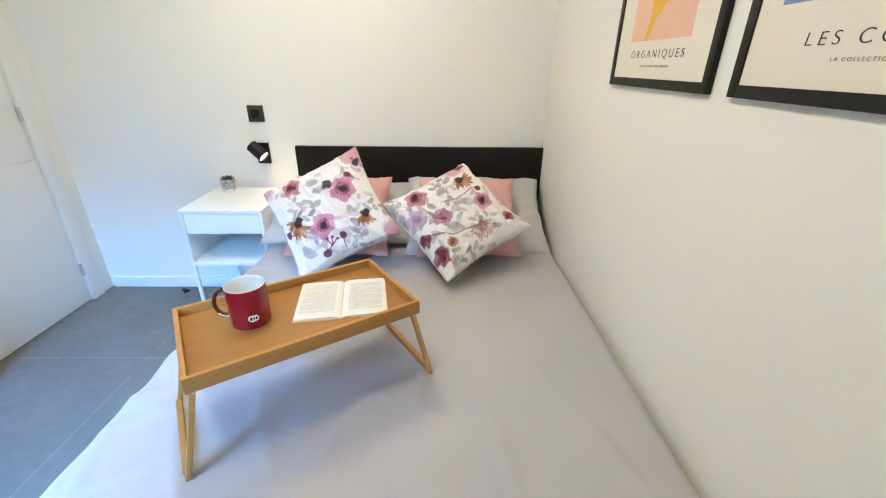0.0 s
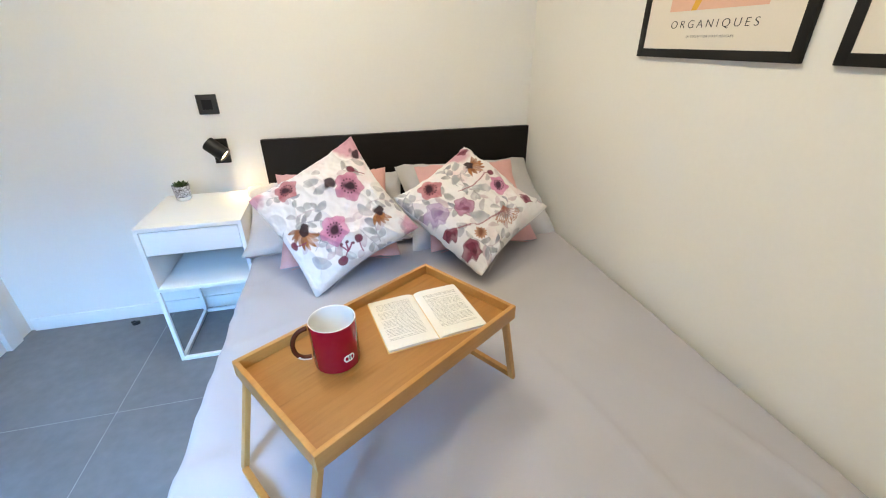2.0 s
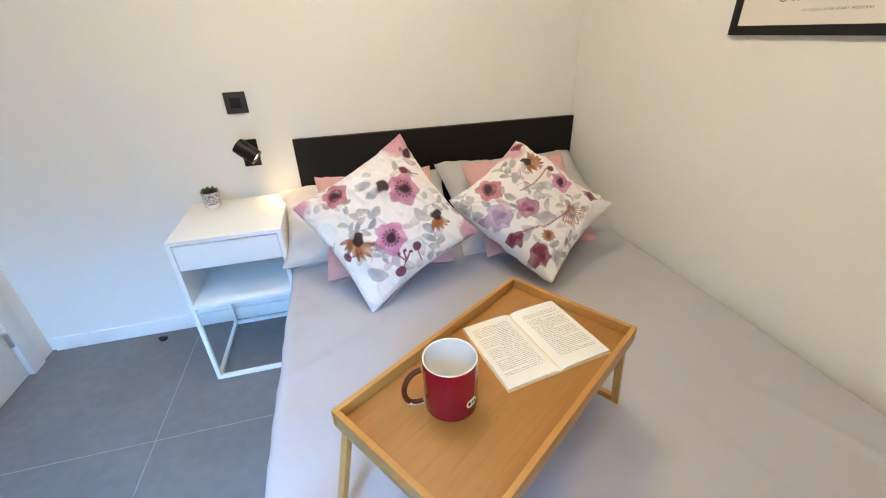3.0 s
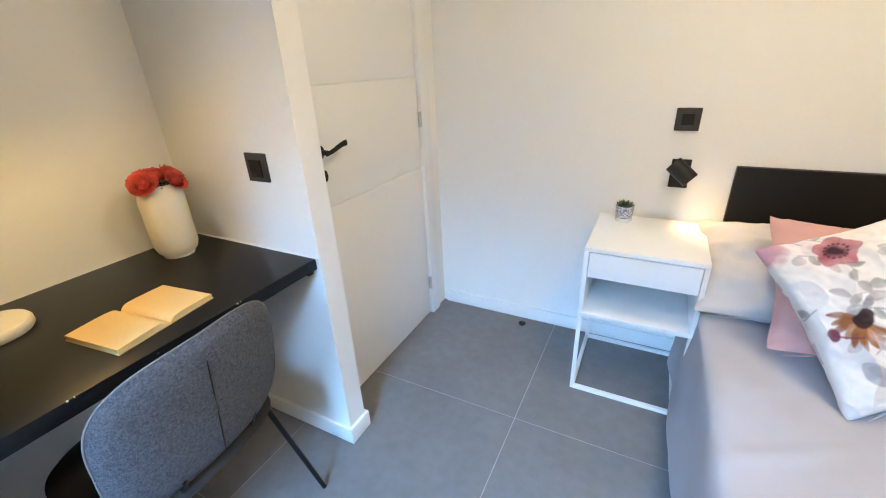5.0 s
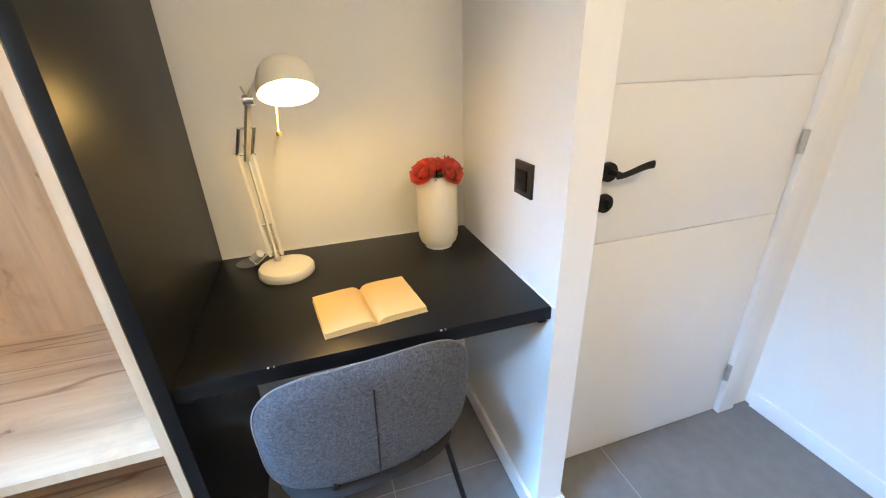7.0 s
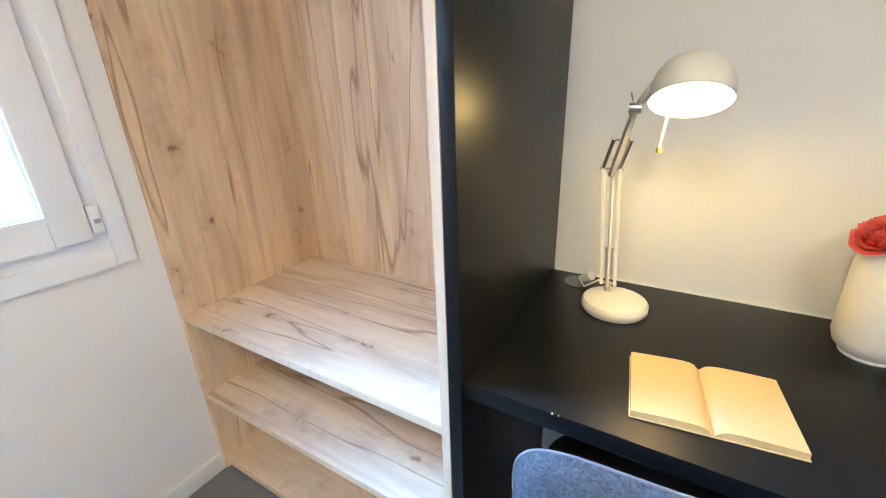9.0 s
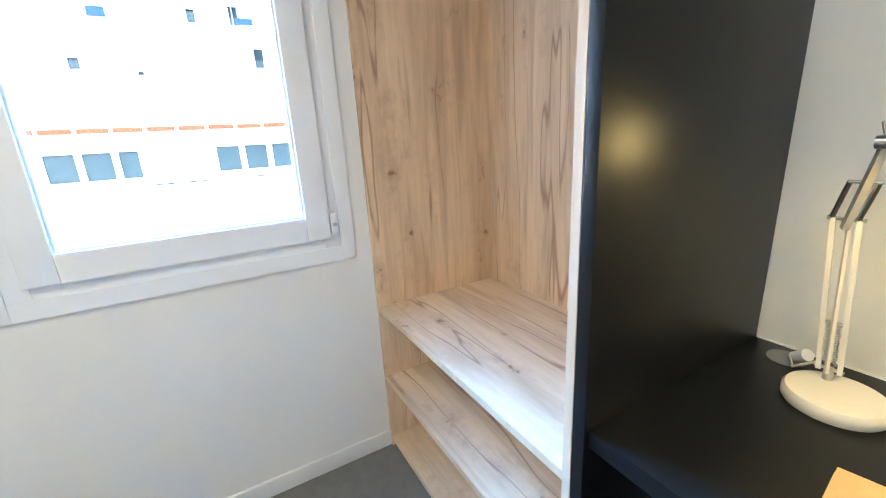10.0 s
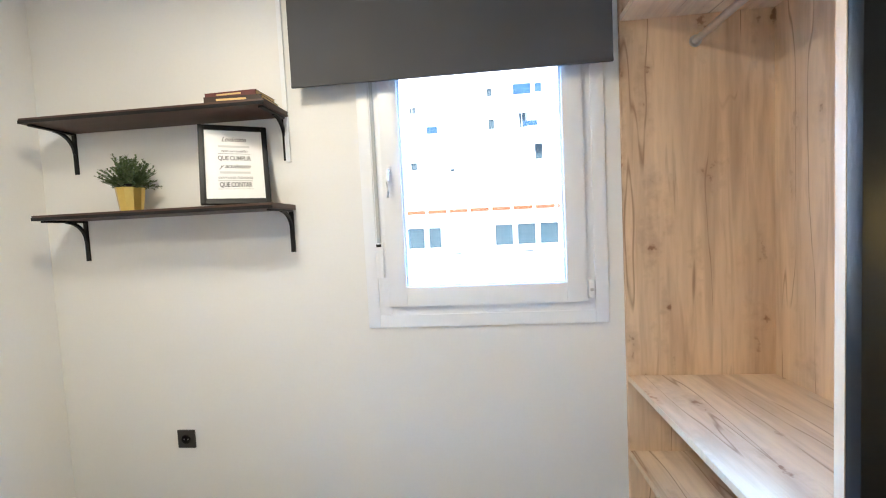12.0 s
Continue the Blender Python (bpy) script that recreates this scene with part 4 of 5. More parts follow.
            for k in range(11):
                b = a + (k - 5) * 0.19
                stem(x, y, b, s, 0.0, (0.30, 0.10, 0.07), 0.005)
                for q in range(9):
                    lay(0.85 * soft(np.hypot(fu - x - s * r.uniform(0.72, 1.12) * math.cos(b + r.uniform(-0.1, 0.1)), fv - y - s * r.uniform(0.72, 1.12) * math.sin(b + r.uniform(-0.1, 0.1))) - 0.010), (0.40, 0.20, 0.14))
        elif kind == "vine":
            stem(x, y, a, s, 0.03, (0.26, 0.07, 0.10), 0.010)
        elif kind == "leaf":
            leaf(x, y, a, s, 0.26 * s, (0.36, 0.36, 0.39), 1.1)
        elif kind == "tip":
            lay(0.85 * soft(np.hypot(fu - x, fv - y) + wob - s, 0.05), (0.54, 0.25, 0.33))
    return col


def cushion(name, centre, across, upward, w, h_, thick, material, label, seed, n=40, pattern=(), slump=0.0, category="cushion", ears=0.05):
    """A stuffed square with pinched corners and crumpled faces, leaning along its two directions."""
    ex = Vector(across).normalized()
    ez = ex.cross(Vector(upward)).normalized()
    ey = ez.cross(ex)
    m = Matrix((ex, ey, ez)).transposed().to_4x4()
    m.translation = centre
    lin = np.linspace(-1, 1, n + 1)
    fu, fv = np.meshgrid(lin, lin)
    bm = bmesh.new()
    lay_ = bm.verts.layers.float_color.new("print") if pattern else None
    for side in (1, -1):
        cols = flower_print(seed + side, fu, fv, pattern if side > 0 else ()) if pattern else None
        g = []
        for j in range(n + 1):
            row = []
            for i in range(n + 1):
                u, v = fu[j, i], fv[j, i]
                pin = 1 - 0.115 * (1 - u * u) * abs(v) ** 3
                piv = 1 - 0.115 * (1 - v * v) * abs(u) ** 3
                body = max(0.0, (1 - u * u) * (1 - v * v)) ** 0.40
                tip = 1 - 0.03 * (abs(u) * abs(v)) ** 6
                q = Vector((u * 2.2, v * 2.2, seed * 3.7 + side))
                fold = 1 - abs(noise.noise(Vector((u * 3.0 + v * 1.2, v * 1.6 - u, seed * 1.3 + side))))
                crease = 0.020 * noise.noise(q) * body + 0.011 * noise.noise(q * 2.6) * (body ** 0.3) + 0.013 * fold ** 8 * body ** 0.4 + 0.004 * noise.noise(q * 6.5)
                rim = max(abs(u), abs(v))
                crease *= 1.0 if rim < 0.995 else 0.0
                wave = 0.006 * noise.noise(Vector((u * 3, v * 3, seed))) if rim > 0.9 else 0
                z = side * (thick / 2 * body) + crease * side + wave - slump * (u * u + v * v - 0.6)
                row.append(bm.verts.new((u * piv * tip * w / 2, v * pin * tip * h_ / 2, z + ears * (abs(u) * abs(v)) ** 4 * noise.noise(Vector((u * 1.3, v * 1.3, seed + 0.5))))))
                if pattern:
                    row[-1][lay_] = (*cols[j, i], 1)
            g.append(row)
        for a, b in zip(g, g[1:]):
            for i in range(n):
                q = (a[i], a[i + 1], b[i + 1], b[i])
                bm.faces.new(q if side > 0 else q[::-1])
    t = thing(name, m, label, category)
    part("cover", bm, material, t, smooth=180)
    pts = [(u * w / 2 * 0.80, -h_ / 2 * (1 - 0.115 * (1 - u * u)) - 0.0005, 0.006 * noise.noise(Vector((u * 3, -3, seed)))) for u in np.linspace(-1, 1, 17)]
    part("seam", rod(pts, 0.0018, 6), material if not pattern else M_PILLOW, t)
    return t


cushion("pillow", (-0.510, 2.110, 0.612), (1, 0.02, 0), (0, 0.45, 0.22), 0.79, 0.46, 0.14, M_PILLOW, "plump light grey pillow against the headboard", 3, category="pillow")
cushion("pillow", (0.205, 2.080, 0.610), (1, 0.01, 0.0), (0, 0.45, 0.25), 0.76, 0.56, 0.16, M_PILLOW, "plump light grey pillow in the corner of the bed", 5, category="pillow")
cushion("pink_cushion", (-0.474, 1.925, 0.662), (1, 0.01, 0), (0, 0.355, 0.275), 0.50, 0.47, 0.13, M_PINK, "dusty pink velvet cushion leaning on a pillow", 8)
cushion("pink_cushion", (0.145, 1.910, 0.665), (1, -0.01, 0.01), (0, 0.375, 0.275), 0.50, 0.47, 0.13, M_PINK, "dusty pink velvet cushion leaning on a pillow", 9)
ONE = (("poppy", 0.42, 0.16, 0.25, 0.4), ("dark", 0.20, 0.38, 0.10, 0), ("tip", 0.98, 0.98, 0.42, 0), ("dark", 0.86, 0.66, 0.09, 0), ("bud", 0.61, 0.40, 0.065, -0.9), ("coral", -0.40, 0.70, 0.20, 1.0),
       ("tip", -1.0, 0.98, 0.26, 0), ("daisy", -0.55, -0.08, 0.25, -2.2), ("pink", -0.16, -0.31, 0.24, 0.2), ("bud", 0.07, -0.64, 0.065, -2.0), ("sprig", -0.18, -0.72, 0.16, 1.1),
       ("bud", -0.32, -0.80, 0.085, 0.4), ("bud", -0.84, -0.14, 0.065, -0.6), ("half", 0.58, -0.43, 0.22, -1.7), ("leaf", -0.12, 0.62, 0.24, -0.5), ("leaf", -0.10, 0.36, 0.22, 0.2),
       ("leaf", -0.24, 0.10, 0.24, 0.3), ("leaf", -0.70, -0.46, 0.34, -0.9), ("leaf", 0.36, -0.16, 0.30, -1.2), ("tip", 0.96, -0.92, 0.22, 0))
TWO = (("coral", -0.50, 0.62, 0.23, 0.7), ("tip", 0.55, 0.97, 0.30, 0), ("maroon", 0.70, 0.86, 0.10, 0), ("daisy", 0.46, 0.50, 0.27, -0.9), ("bud", 0.60, 0.14, 0.06, 2.4), ("pink", 0.50, -0.12, 0.19, 0),
       ("maroon", 0.72, -0.62, 0.12, 0.5), ("umbel", 0.16, -0.46, 0.30, -1.9), ("lilac", -0.80, 0.22, 0.20, 0.4), ("mauve", -0.38, -0.02, 0.18, 0.9), ("rust", -0.52, -0.52, 0.12, 0), ("maroon", -0.84, -0.60, 0.17, 0.3),
       ("maroon", -0.92, -0.18, 0.11, 0), ("leaf", 0.06, 0.16, 0.36, -0.7), ("leaf", -0.40, -0.16, 0.34, -0.9), ("leaf", -0.16, 0.40, 0.24, 0.6), ("leaf", 0.14, 0.66, 0.24, 0.4), ("leaf", -0.90, 0.66, 0.22, 0.9),
       ("vine", -0.86, -0.14, 1.05, -0.6), ("vine", -0.20, 0.24, 0.7, -0.3))
cushion("floral_cushion", (-0.475, 1.752, 0.730), (0.41, 0.12, 0.185), (-0.233, 0.235, 0.277), 0.485, 0.475, 0.175, M_FLORAL, "white cushion printed with purple poppies, standing on a corner", 21, n=230, pattern=ONE)
cushion("floral_cushion", (0.080, 1.740, 0.714), (0.34, 0.225, 0.128), (-0.268, 0.300, 0.220), 0.475, 0.480, 0.185, M_FLORAL, "white cushion printed with coral and lilac flowers, tilted on a corner", 34, n=230, pattern=TWO)

# ---- bed tray with mug and book ----
TZ = BZ + 0.001
tray = thing("bed_tray", pose(-0.366, 0.946, TZ, 0, 0, 33), "bamboo breakfast tray on folding legs, standing on the bed", "tray")
L, W, TH = 0.548, 0.312, 0.276
tray_board = part("board", boxed(-L / 2 + 0.008, L / 2 - 0.008, -W / 2 + 0.008, W / 2 - 0.008, TH - 0.034, TH - 0.028), M_BAMBOO, tray, "honey bamboo board of glued strips")
for k in range(10):
    y0 = -W / 2 + 0.0112 + k * (W - 0.0224) / 10
    part("strip", boxed(-L / 2 + 0.0112, L / 2 - 0.0112, y0, y0 + (W - 0.0224) / 10 - 0.0003, TH - 0.028, TH - 0.024), M_STRIP, tray_board, smooth=0)
for s in (-1, 1):
    part("rim", boxed(-L / 2, L / 2, s * W / 2 - s * 0.011, s * W / 2, TH - 0.038, TH, bevel=0.002), M_BAMBOO, tray)
    part("rim", boxed(s * L / 2 - s * 0.011, s * L / 2, -W / 2 + 0.011, W / 2 - 0.011, TH - 0.038, TH - 0.0005, bevel=0.002), M_BAMBOO, tray)
    foot_x, top_x = s * (L / 2 + 0.044), s * (L / 2 - 0.014)
    for y in (-W / 2 + 0.020, W / 2 - 0.020):
        bm = boxed(-0.006, 0.006, -0.0085, 0.0085, 0, math.hypot(foot_x - top_x, TH - 0.04), bevel=0.0015)
        bm.transform(Matrix.Translation((foot_x, y, 0)) @ pose(0, 0, 0, 0, math.degrees(math.atan2(top_x - foot_x, TH - 0.04))))
        part("leg", bm, M_BAMBOOV, tray)
    part("leg_stretcher", boxed(foot_x - 0.007, foot_x + 0.007, -W / 2 + 0.0285, W / 2 - 0.0285, 0.001, 0.019, bevel=0.0015), M_BAMBOO, tray)
    part("hinge_pin", rod([(top_x, -W / 2 + 0.008, TH - 0.046), (top_x, W / 2 - 0.008, TH - 0.046)], 0.003), M_STEEL, tray)
TT = TZ + TH - 0.024

mug = thing("mug", pose(-0.474, 0.909, TT, 0, 0, 0), "glossy red mug with white inside and brown handle", "mug")
mp_ = [(0, 0), (0.043, 0), (0.0465, 0.003), (0.047, 0.010), (0.047, 0.103)]
part("body", lathe(mp_ + [(0.0465, 0.1055)], 56, caps=False), M_RED, mug)
part("inside", lathe([(0.0465, 0.1055), (0.0455, 0.1065), (0.0440, 0.105), (0.0435, 0.012), (0.030, 0.008), (0, 0.008)], 56, caps=False), M_CERAMIC, mug, "white glazed inside and rim")
hp = [(-0.045 - 0.037 * math.sin(a) ** 0.7, -0.004 * math.sin(a), 0.055 + 0.036 * math.cos(a) - 0.004 * math.sin(a)) for a in [math.pi * (0.02 + 0.96 * k / 28) for k in range(29)]]
handle = part("handle", rod(hp, 0.0048, 14), M_BROWN, mug, "dark brown ear handle")
part("handle_root", rod([(x, y, z - 0.0012) for x, y, z in hp[21:]], 0.0050, 14), M_CERAMIC, handle, "white glazed lower end of the handle")
for a0, a1, r, z0, z1, m_ in ((-72, -42, 0.0474, 0.024, 0.041, M_CERAMIC), (-68, -60, 0.0476, 0.028, 0.037, M_RED), (-58, -54, 0.0476, 0.027, 0.038, M_INK), (-52, -46, 0.0476, 0.028, 0.037, M_RED)):
    bm = bmesh.new()
    cz, hz = (z0 + z1) / 2, (z1 - z0) / 2
    cols_ = []
    for k in range(13):
        a = radians(a0 + (a1 - a0) * k / 12)
        q = hz * max(0.02, (1 - (k / 6 - 1) ** 4)) ** 0.5
        cols_.append([bm.verts.new((r * math.cos(a), r * math.sin(a), cz - q)), bm.verts.new((r * math.cos(a), r * math.sin(a), cz + q))])
    for c0, c1 in zip(cols_, cols_[1:]):
        bm.faces.new((c0[0], c1[0], c1[1], c0[1]))
    part("badge", bm, m_, mug, "small oval badge")

open_book("open_book", pose(-0.266, 1.011, TT, 0, 0, 9), 0.236, 0.190, 0.0065, M_PAGE, "open paperback with printed pages on the bamboo tray", 30)

# ---- bedside ----
NX0, NX1, NY0, NY1 = -1.268, -0.864, 1.935, 2.345
ns = thing("nightstand", pose((NX0 + NX1) / 2, 2.14, 0), "white lacquered nightstand with drawer on a thin steel frame", "nightstand")
wpart("top", boxed(NX0, NX1, NY0, NY1, 0.659, 0.676, bevel=0.002), M_WHITE, ns)
for x0, x1 in ((NX0, NX0 + 0.016), (NX1 - 0.016, NX1)):
    wpart("side", boxed(x0, x1, NY0 + 0.001, NY1, 0.394, 0.659, bevel=0.001), M_WHITE, ns)
wpart("shelf", boxed(NX0, NX1, NY0, NY1, 0.376, 0.394, bevel=0.002), M_WHITE, ns)
wpart("back", boxed(NX0 + 0.016, NX1 - 0.016, NY1 - 0.012, NY1, 0.394, 0.659), M_WHITE, ns)
dr = wpart("drawer", boxed(NX0 + 0.019, NX1 - 0.019, NY0 + 0.003, NY0 + 0.020, 0.552, 0.655, bevel=0.0015), M_WHITE, ns)
wpart("drawer_box", boxed(NX0 + 0.022, NX1 - 0.022, NY0 + 0.020, NY1 - 0.03, 0.556, 0.645), M_WHITE, dr)
q = 0.008
for x in (NX0 + q, NX1 - q):
    for y in (NY0 + q, NY1 - q):
        wpart("leg", boxed(x - q, x + q, y - q, y + q, 0.0, 0.376, bevel=0.001), M_WHITE, ns)
    wpart("bottom_rail", boxed(x - q, x + q, NY0 + 2 * q, NY1 - 2 * q, 0.0, 0.016), M_WHITE, ns)
for y in (NY0 + q, NY1 - q):
    wpart("bottom_rail", boxed(NX0 + 2 * q, NX1 - 2 * q, y - q, y + q, 0.0, 0.016), M_WHITE, ns)

sp = thing("plant_pot", pose(-1.168, 2.270, 0.676), "small speckled white and grey pot with a succulent", "plant")
part("pot", lathe([(0, 0), (0.026, 0), (0.031, 0.006), (0.037, 0.070), (0.034, 0.070), (0.032, 0.060), (0, 0.060)], 36), mat("speckled_glaze", (0.42, 0.42, 0.47), 0.45, grain=130, vary=0.75, bump=0.05, spread=130), sp)
part("pot_foot", lathe([(0.0265, 0.0), (0.0320, 0.006), (0.0335, 0.018), (0.0330, 0.018)], 36, caps=False), M_CERAMIC, sp, "white glazed foot")
part("soil", lathe([(0, 0.060), (0.0335, 0.060), (0, 0.063)], 24), M_SOIL, sp)
bm = bmesh.new()
for ring_, n_, el, ln in ((0, 9, 0.35, 0.036), (1, 8, 0.8, 0.032), (2, 6, 1.5, 0.026), (3, 4, 3.2, 0.022)):
    for k in range(n_):
        a = 2 * math.pi * (k + 0.5 * (ring_ % 2)) / n_
        leaf_at(bm, (0.006 * math.cos(a), 0.006 * math.sin(a), 0.064), (math.cos(a), math.sin(a), el), ln, 0.55, -0.1)
part("succulent", bm, M_GREEN, sp, "dark green rosette")

wl = thing("wall_lamp", pose(-0.985, NORTH, 0.868), "black adjustable wall spotlight above the nightstand, switched on", "lamp")
wpart("back_plate", boxed(-1.022, -0.952, NORTH - 0.012, NORTH, 0.810, 0.926, bevel=0.002), M_METAL, wl)
SD = Vector((0.72, -0.20, -0.60)).normalized()
SC = Vector((-0.985, 2.300, 0.893))
wpart("arm", rod([(-0.985, NORTH - 0.01, 0.875), SC + Vector((0, 0.015, 0))], 0.008), M_METAL, wl)
SMX = Matrix.Translation(SC) @ SD.to_track_quat("Z", "Y").to_matrix().to_4x4()
hdm = wpart("spot_head", lathe([(0, -0.046), (0.031, -0.046), (0.033, -0.044), (0.033, 0.046), (0.030, 0.047), (0.0285, 0.034), (0, 0.034)], 40, m=SMX), M_METAL, wl, "black cylinder spot head")
wpart("bulb_face", lathe([(0, 0.035), (0.026, 0.035), (0.0265, 0.038), (0, 0.040)], 32, m=SMX), M_SPOTBULB, hdm, "lit bulb face")

# ---- pictures on the long wall ----


def poster(y0, y1, z0, z1, title, title_y, small, small_y, colour, label, art):
    t = thing("framed_poster", pose(EAST, (y0 + y1) / 2, z0), label, "picture")
    x1, x0, w = EAST, EAST - 0.014, 0.024
    bm = bmesh.new()
    box(bm, x0, x1, y0, y0 + w, z0, z1, 0.002)
    box(bm, x0, x1, y1 - w, y1, z0, z1, 0.002)
    box(bm, x0 + 0.0004, x1, y0 + w, y1 - w, z0, z0 + w, 0)
    box(bm, x0 + 0.0004, x1, y0 + w, y1 - w, z1 - w, z1, 0)
    wpart("picture_frame", bm, M_METAL, t, "black wooden frame")
    sheet = wpart("sheet", boxed(x1 - 0.010, x1 - 0.006, y0 + w, y1 - w, z0 + w, z1 - w), M_POSTER, t, "cream poster paper")
    art(sheet, x1 - 0.0104)
    for txt, yy, zz, sz, wd, inkm, sh, bold in ((title, *title_y[:2], 0.029, title_y[2], M_INK, 0.06, -0.0004), (small, *small_y[:2], 0.0085, small_y[2], M_INKSOFT, 0, 0)):
        m = t.matrix_basis.inverted() @ Matrix.Translation((x1 - 0.0106, yy, zz)) @ Matrix(((0, 0, -1), (-1, 0, 0), (0, 1, 0))).to_4x4()
        words("lettering", txt, sz, inkm, t, m, 1.5, shear=sh, bold=bold, width=wd)
    return t


def art_one(sheet, x):
    wpart("colour_field", boxed(x - 0.0003, x + 0.0004, 1.108, 1.428, 1.404, 1.86), M_PEACH, sheet, "peach colour field")
    bm = bmesh.new()
    pts = [(1.345, 1.404), (1.325, 1.404), (1.300, 1.45), (1.24, 1.50), (1.17, 1.56), (1.16, 1.70), (1.24, 1.80), (1.36, 1.76), (1.38, 1.62), (1.335, 1.52), (1.325, 1.46)]
    bm.faces.new([bm.verts.new((x - 0.0008, y, z)) for y, z in pts])
    wpart("shape", bm, M_OCHRE, sheet, "ochre organic shape", smooth=0)


def art_two(sheet, x):
    wpart("colour_field", boxed(x - 0.0003, x + 0.0004, 0.47, 0.843, 1.436, 1.86), M_BLUE, sheet, "slate blue colour field")


poster(0.992, 1.541, 1.282, 2.03, "ORGANIQUES", (1.266, 1.360, 0.290), "LA COLLECTION D'ART MODERNE", (1.262, 1.336, 0.160), M_PEACH, "black framed cream poster with peach and ochre shapes", art_one)
poster(0.372, 0.921, 1.282, 2.03, "LES COULEURS", (0.612, 1.370, 0.316), "LA COLLECTION D'ART MODERNE", (0.612, 1.347, 0.200), M_BLUE, "black framed cream poster with a blue block", art_two)

# ---- wall shelves ----


def wall_shelf(z, x0, x1, label):
    t = thing("wall_shelf", pose((x0 + x1) / 2, SOUTH, z), label, "shelf", group="wall shelves")
    wpart("board", boxed(x0, x1, SOUTH + 0.002, SOUTH + 0.200, z - 0.022, z, bevel=0.0015), M_SHELF, t)
    wpart("front_lip", boxed(x0, x1, SOUTH + 0.200, SOUTH + 0.203, z - 0.022, z - 0.009), M_METAL, t)
    for x in (x0 + 0.022, x1 - 0.032):
        bm = bmesh.new()
        box(bm, x - 0.010, x + 0.010, SOUTH, SOUTH + 0.006, z - 0.205, z - 0.022, 0.001)
        box(bm, x - 0.010, x + 0.010, SOUTH + 0.006, SOUTH + 0.185, z - 0.030, z - 0.022, 0.001)
        arc = [(x, SOUTH + 0.005 + 0.085 * (1 - math.cos(a)), z - 0.028 - 0.085 * (1 - math.sin(a))) for a in [math.pi / 2 * k / 10 for k in range(11)]]
        tube(bm, arc, 0.0085, 4, True)
        wpart("bracket", bm, M_METAL, t, "black curved steel bracket")
    return t


wall_shelf(1.824, -0.598, 0.452, "dark walnut wall shelf on black brackets, upper one")
wall_shelf(1.428, -0.603, 0.436, "dark walnut wall shelf on black brackets, lower one")

pf = thing("framed_print", pose(-0.432, -0.402, 1.4320, 0, 0, 210) @ pose(0, 0, 0, -17), "small black framed white print leaning on the shelf", "picture")
pw, ph_ = 0.255, 0.345
bm = bmesh.new()
for a in ((-pw / 2, -pw / 2 + 0.021, 0, ph_), (pw / 2 - 0.021, pw / 2, 0, ph_)):
    box(bm, a[0], a[1], -0.010, 0.010, a[2], a[3], 0.0015)
for z0, z1 in ((0, 0.021), (ph_ - 0.021, ph_)):
    box(bm, -pw / 2 + 0.021, pw / 2 - 0.021, -0.0096, 0.0096, z0, z1, 0)
part("picture_frame", bm, M_METAL, pf, "black wooden frame")
part("sheet", boxed(-pw / 2 + 0.021, pw / 2 - 0.021, -0.004, 0.004, 0.021, ph_ - 0.021), M_PRINT, pf)
# the lettered face looks into the room
M_PALEINK = mat("pale_ink", (0.60, 0.60, 0.59), 0.8, bump=0)
for txt, z, sz, ink, shr, bold, wd in (("Levántate", 0.274, 0.030, M_INKSOFT, 0.4, 0.0002, 0.092), ("con un sueño", 0.226, 0.017, M_INKSOFT, 0.3, 0.0, 0.098), ("QUE CUMPLIR", 0.190, 0.0265, M_INKSOFT, 0, 0.0005, 0.122),
                                   ("y acuéstate", 0.155, 0.026, M_INKSOFT, 0.4, 0.0002, 0.116), ("con una historia", 0.108, 0.019, M_INKSOFT, 0.3, 0.0, 0.126), ("QUE CONTAR", 0.073, 0.0285, M_INK, 0, 0.0005, 0.118)):
    words("lettering", txt, sz, ink, pf, Matrix.Translation((0, -0.0046, z)) @ Euler((radians(90), 0, 0)).to_matrix().to_4x4(), 0.92, shear=shr, bold=bold, width=wd)
for z, hw in ((0.252, 0.058), (0.136, 0.056)):
    part("text_bar", boxed(-hw, hw, -0.0046, -0.004, z - 0.005, z + 0.004), M_PALEINK, pf)
for z, hw in ((0.219, 0.060), (0.100, 0.064), (0.064, 0.064)):
    part("rule", boxed(-hw, hw, -0.0046, -0.004, z - 0.0006, z + 0.0006), M_INKSOFT, pf)

gp = thing("potted_plant", pose(0.068, -0.445, 1.429), "bushy green artificial plant in a brass pot on the shelf", "plant")
part("pot", lathe([(0, 0), (0.039, 0), (0.041, 0.003), (0.052, 0.096), (0.053, 0.100), (0.049, 0.100), (0.048, 0.088), (0, 0.088)], 10), M_GOLD, gp, "shiny faceted brass pot", smooth=20)
part("liner", lathe([(0.043, 0.088), (0.0455, 0.112), (0.0475, 0.112), (0.0470, 0.088)], 40, caps=False), M_METAL, gp, "black plastic inner pot")
part("soil", lathe([(0, 0.088), (0.0482, 0.088), (0, 0.094)], 24), M_SOIL, gp)
rp = random.Random(5)
bm, bl = bmesh.new(), bmesh.new()
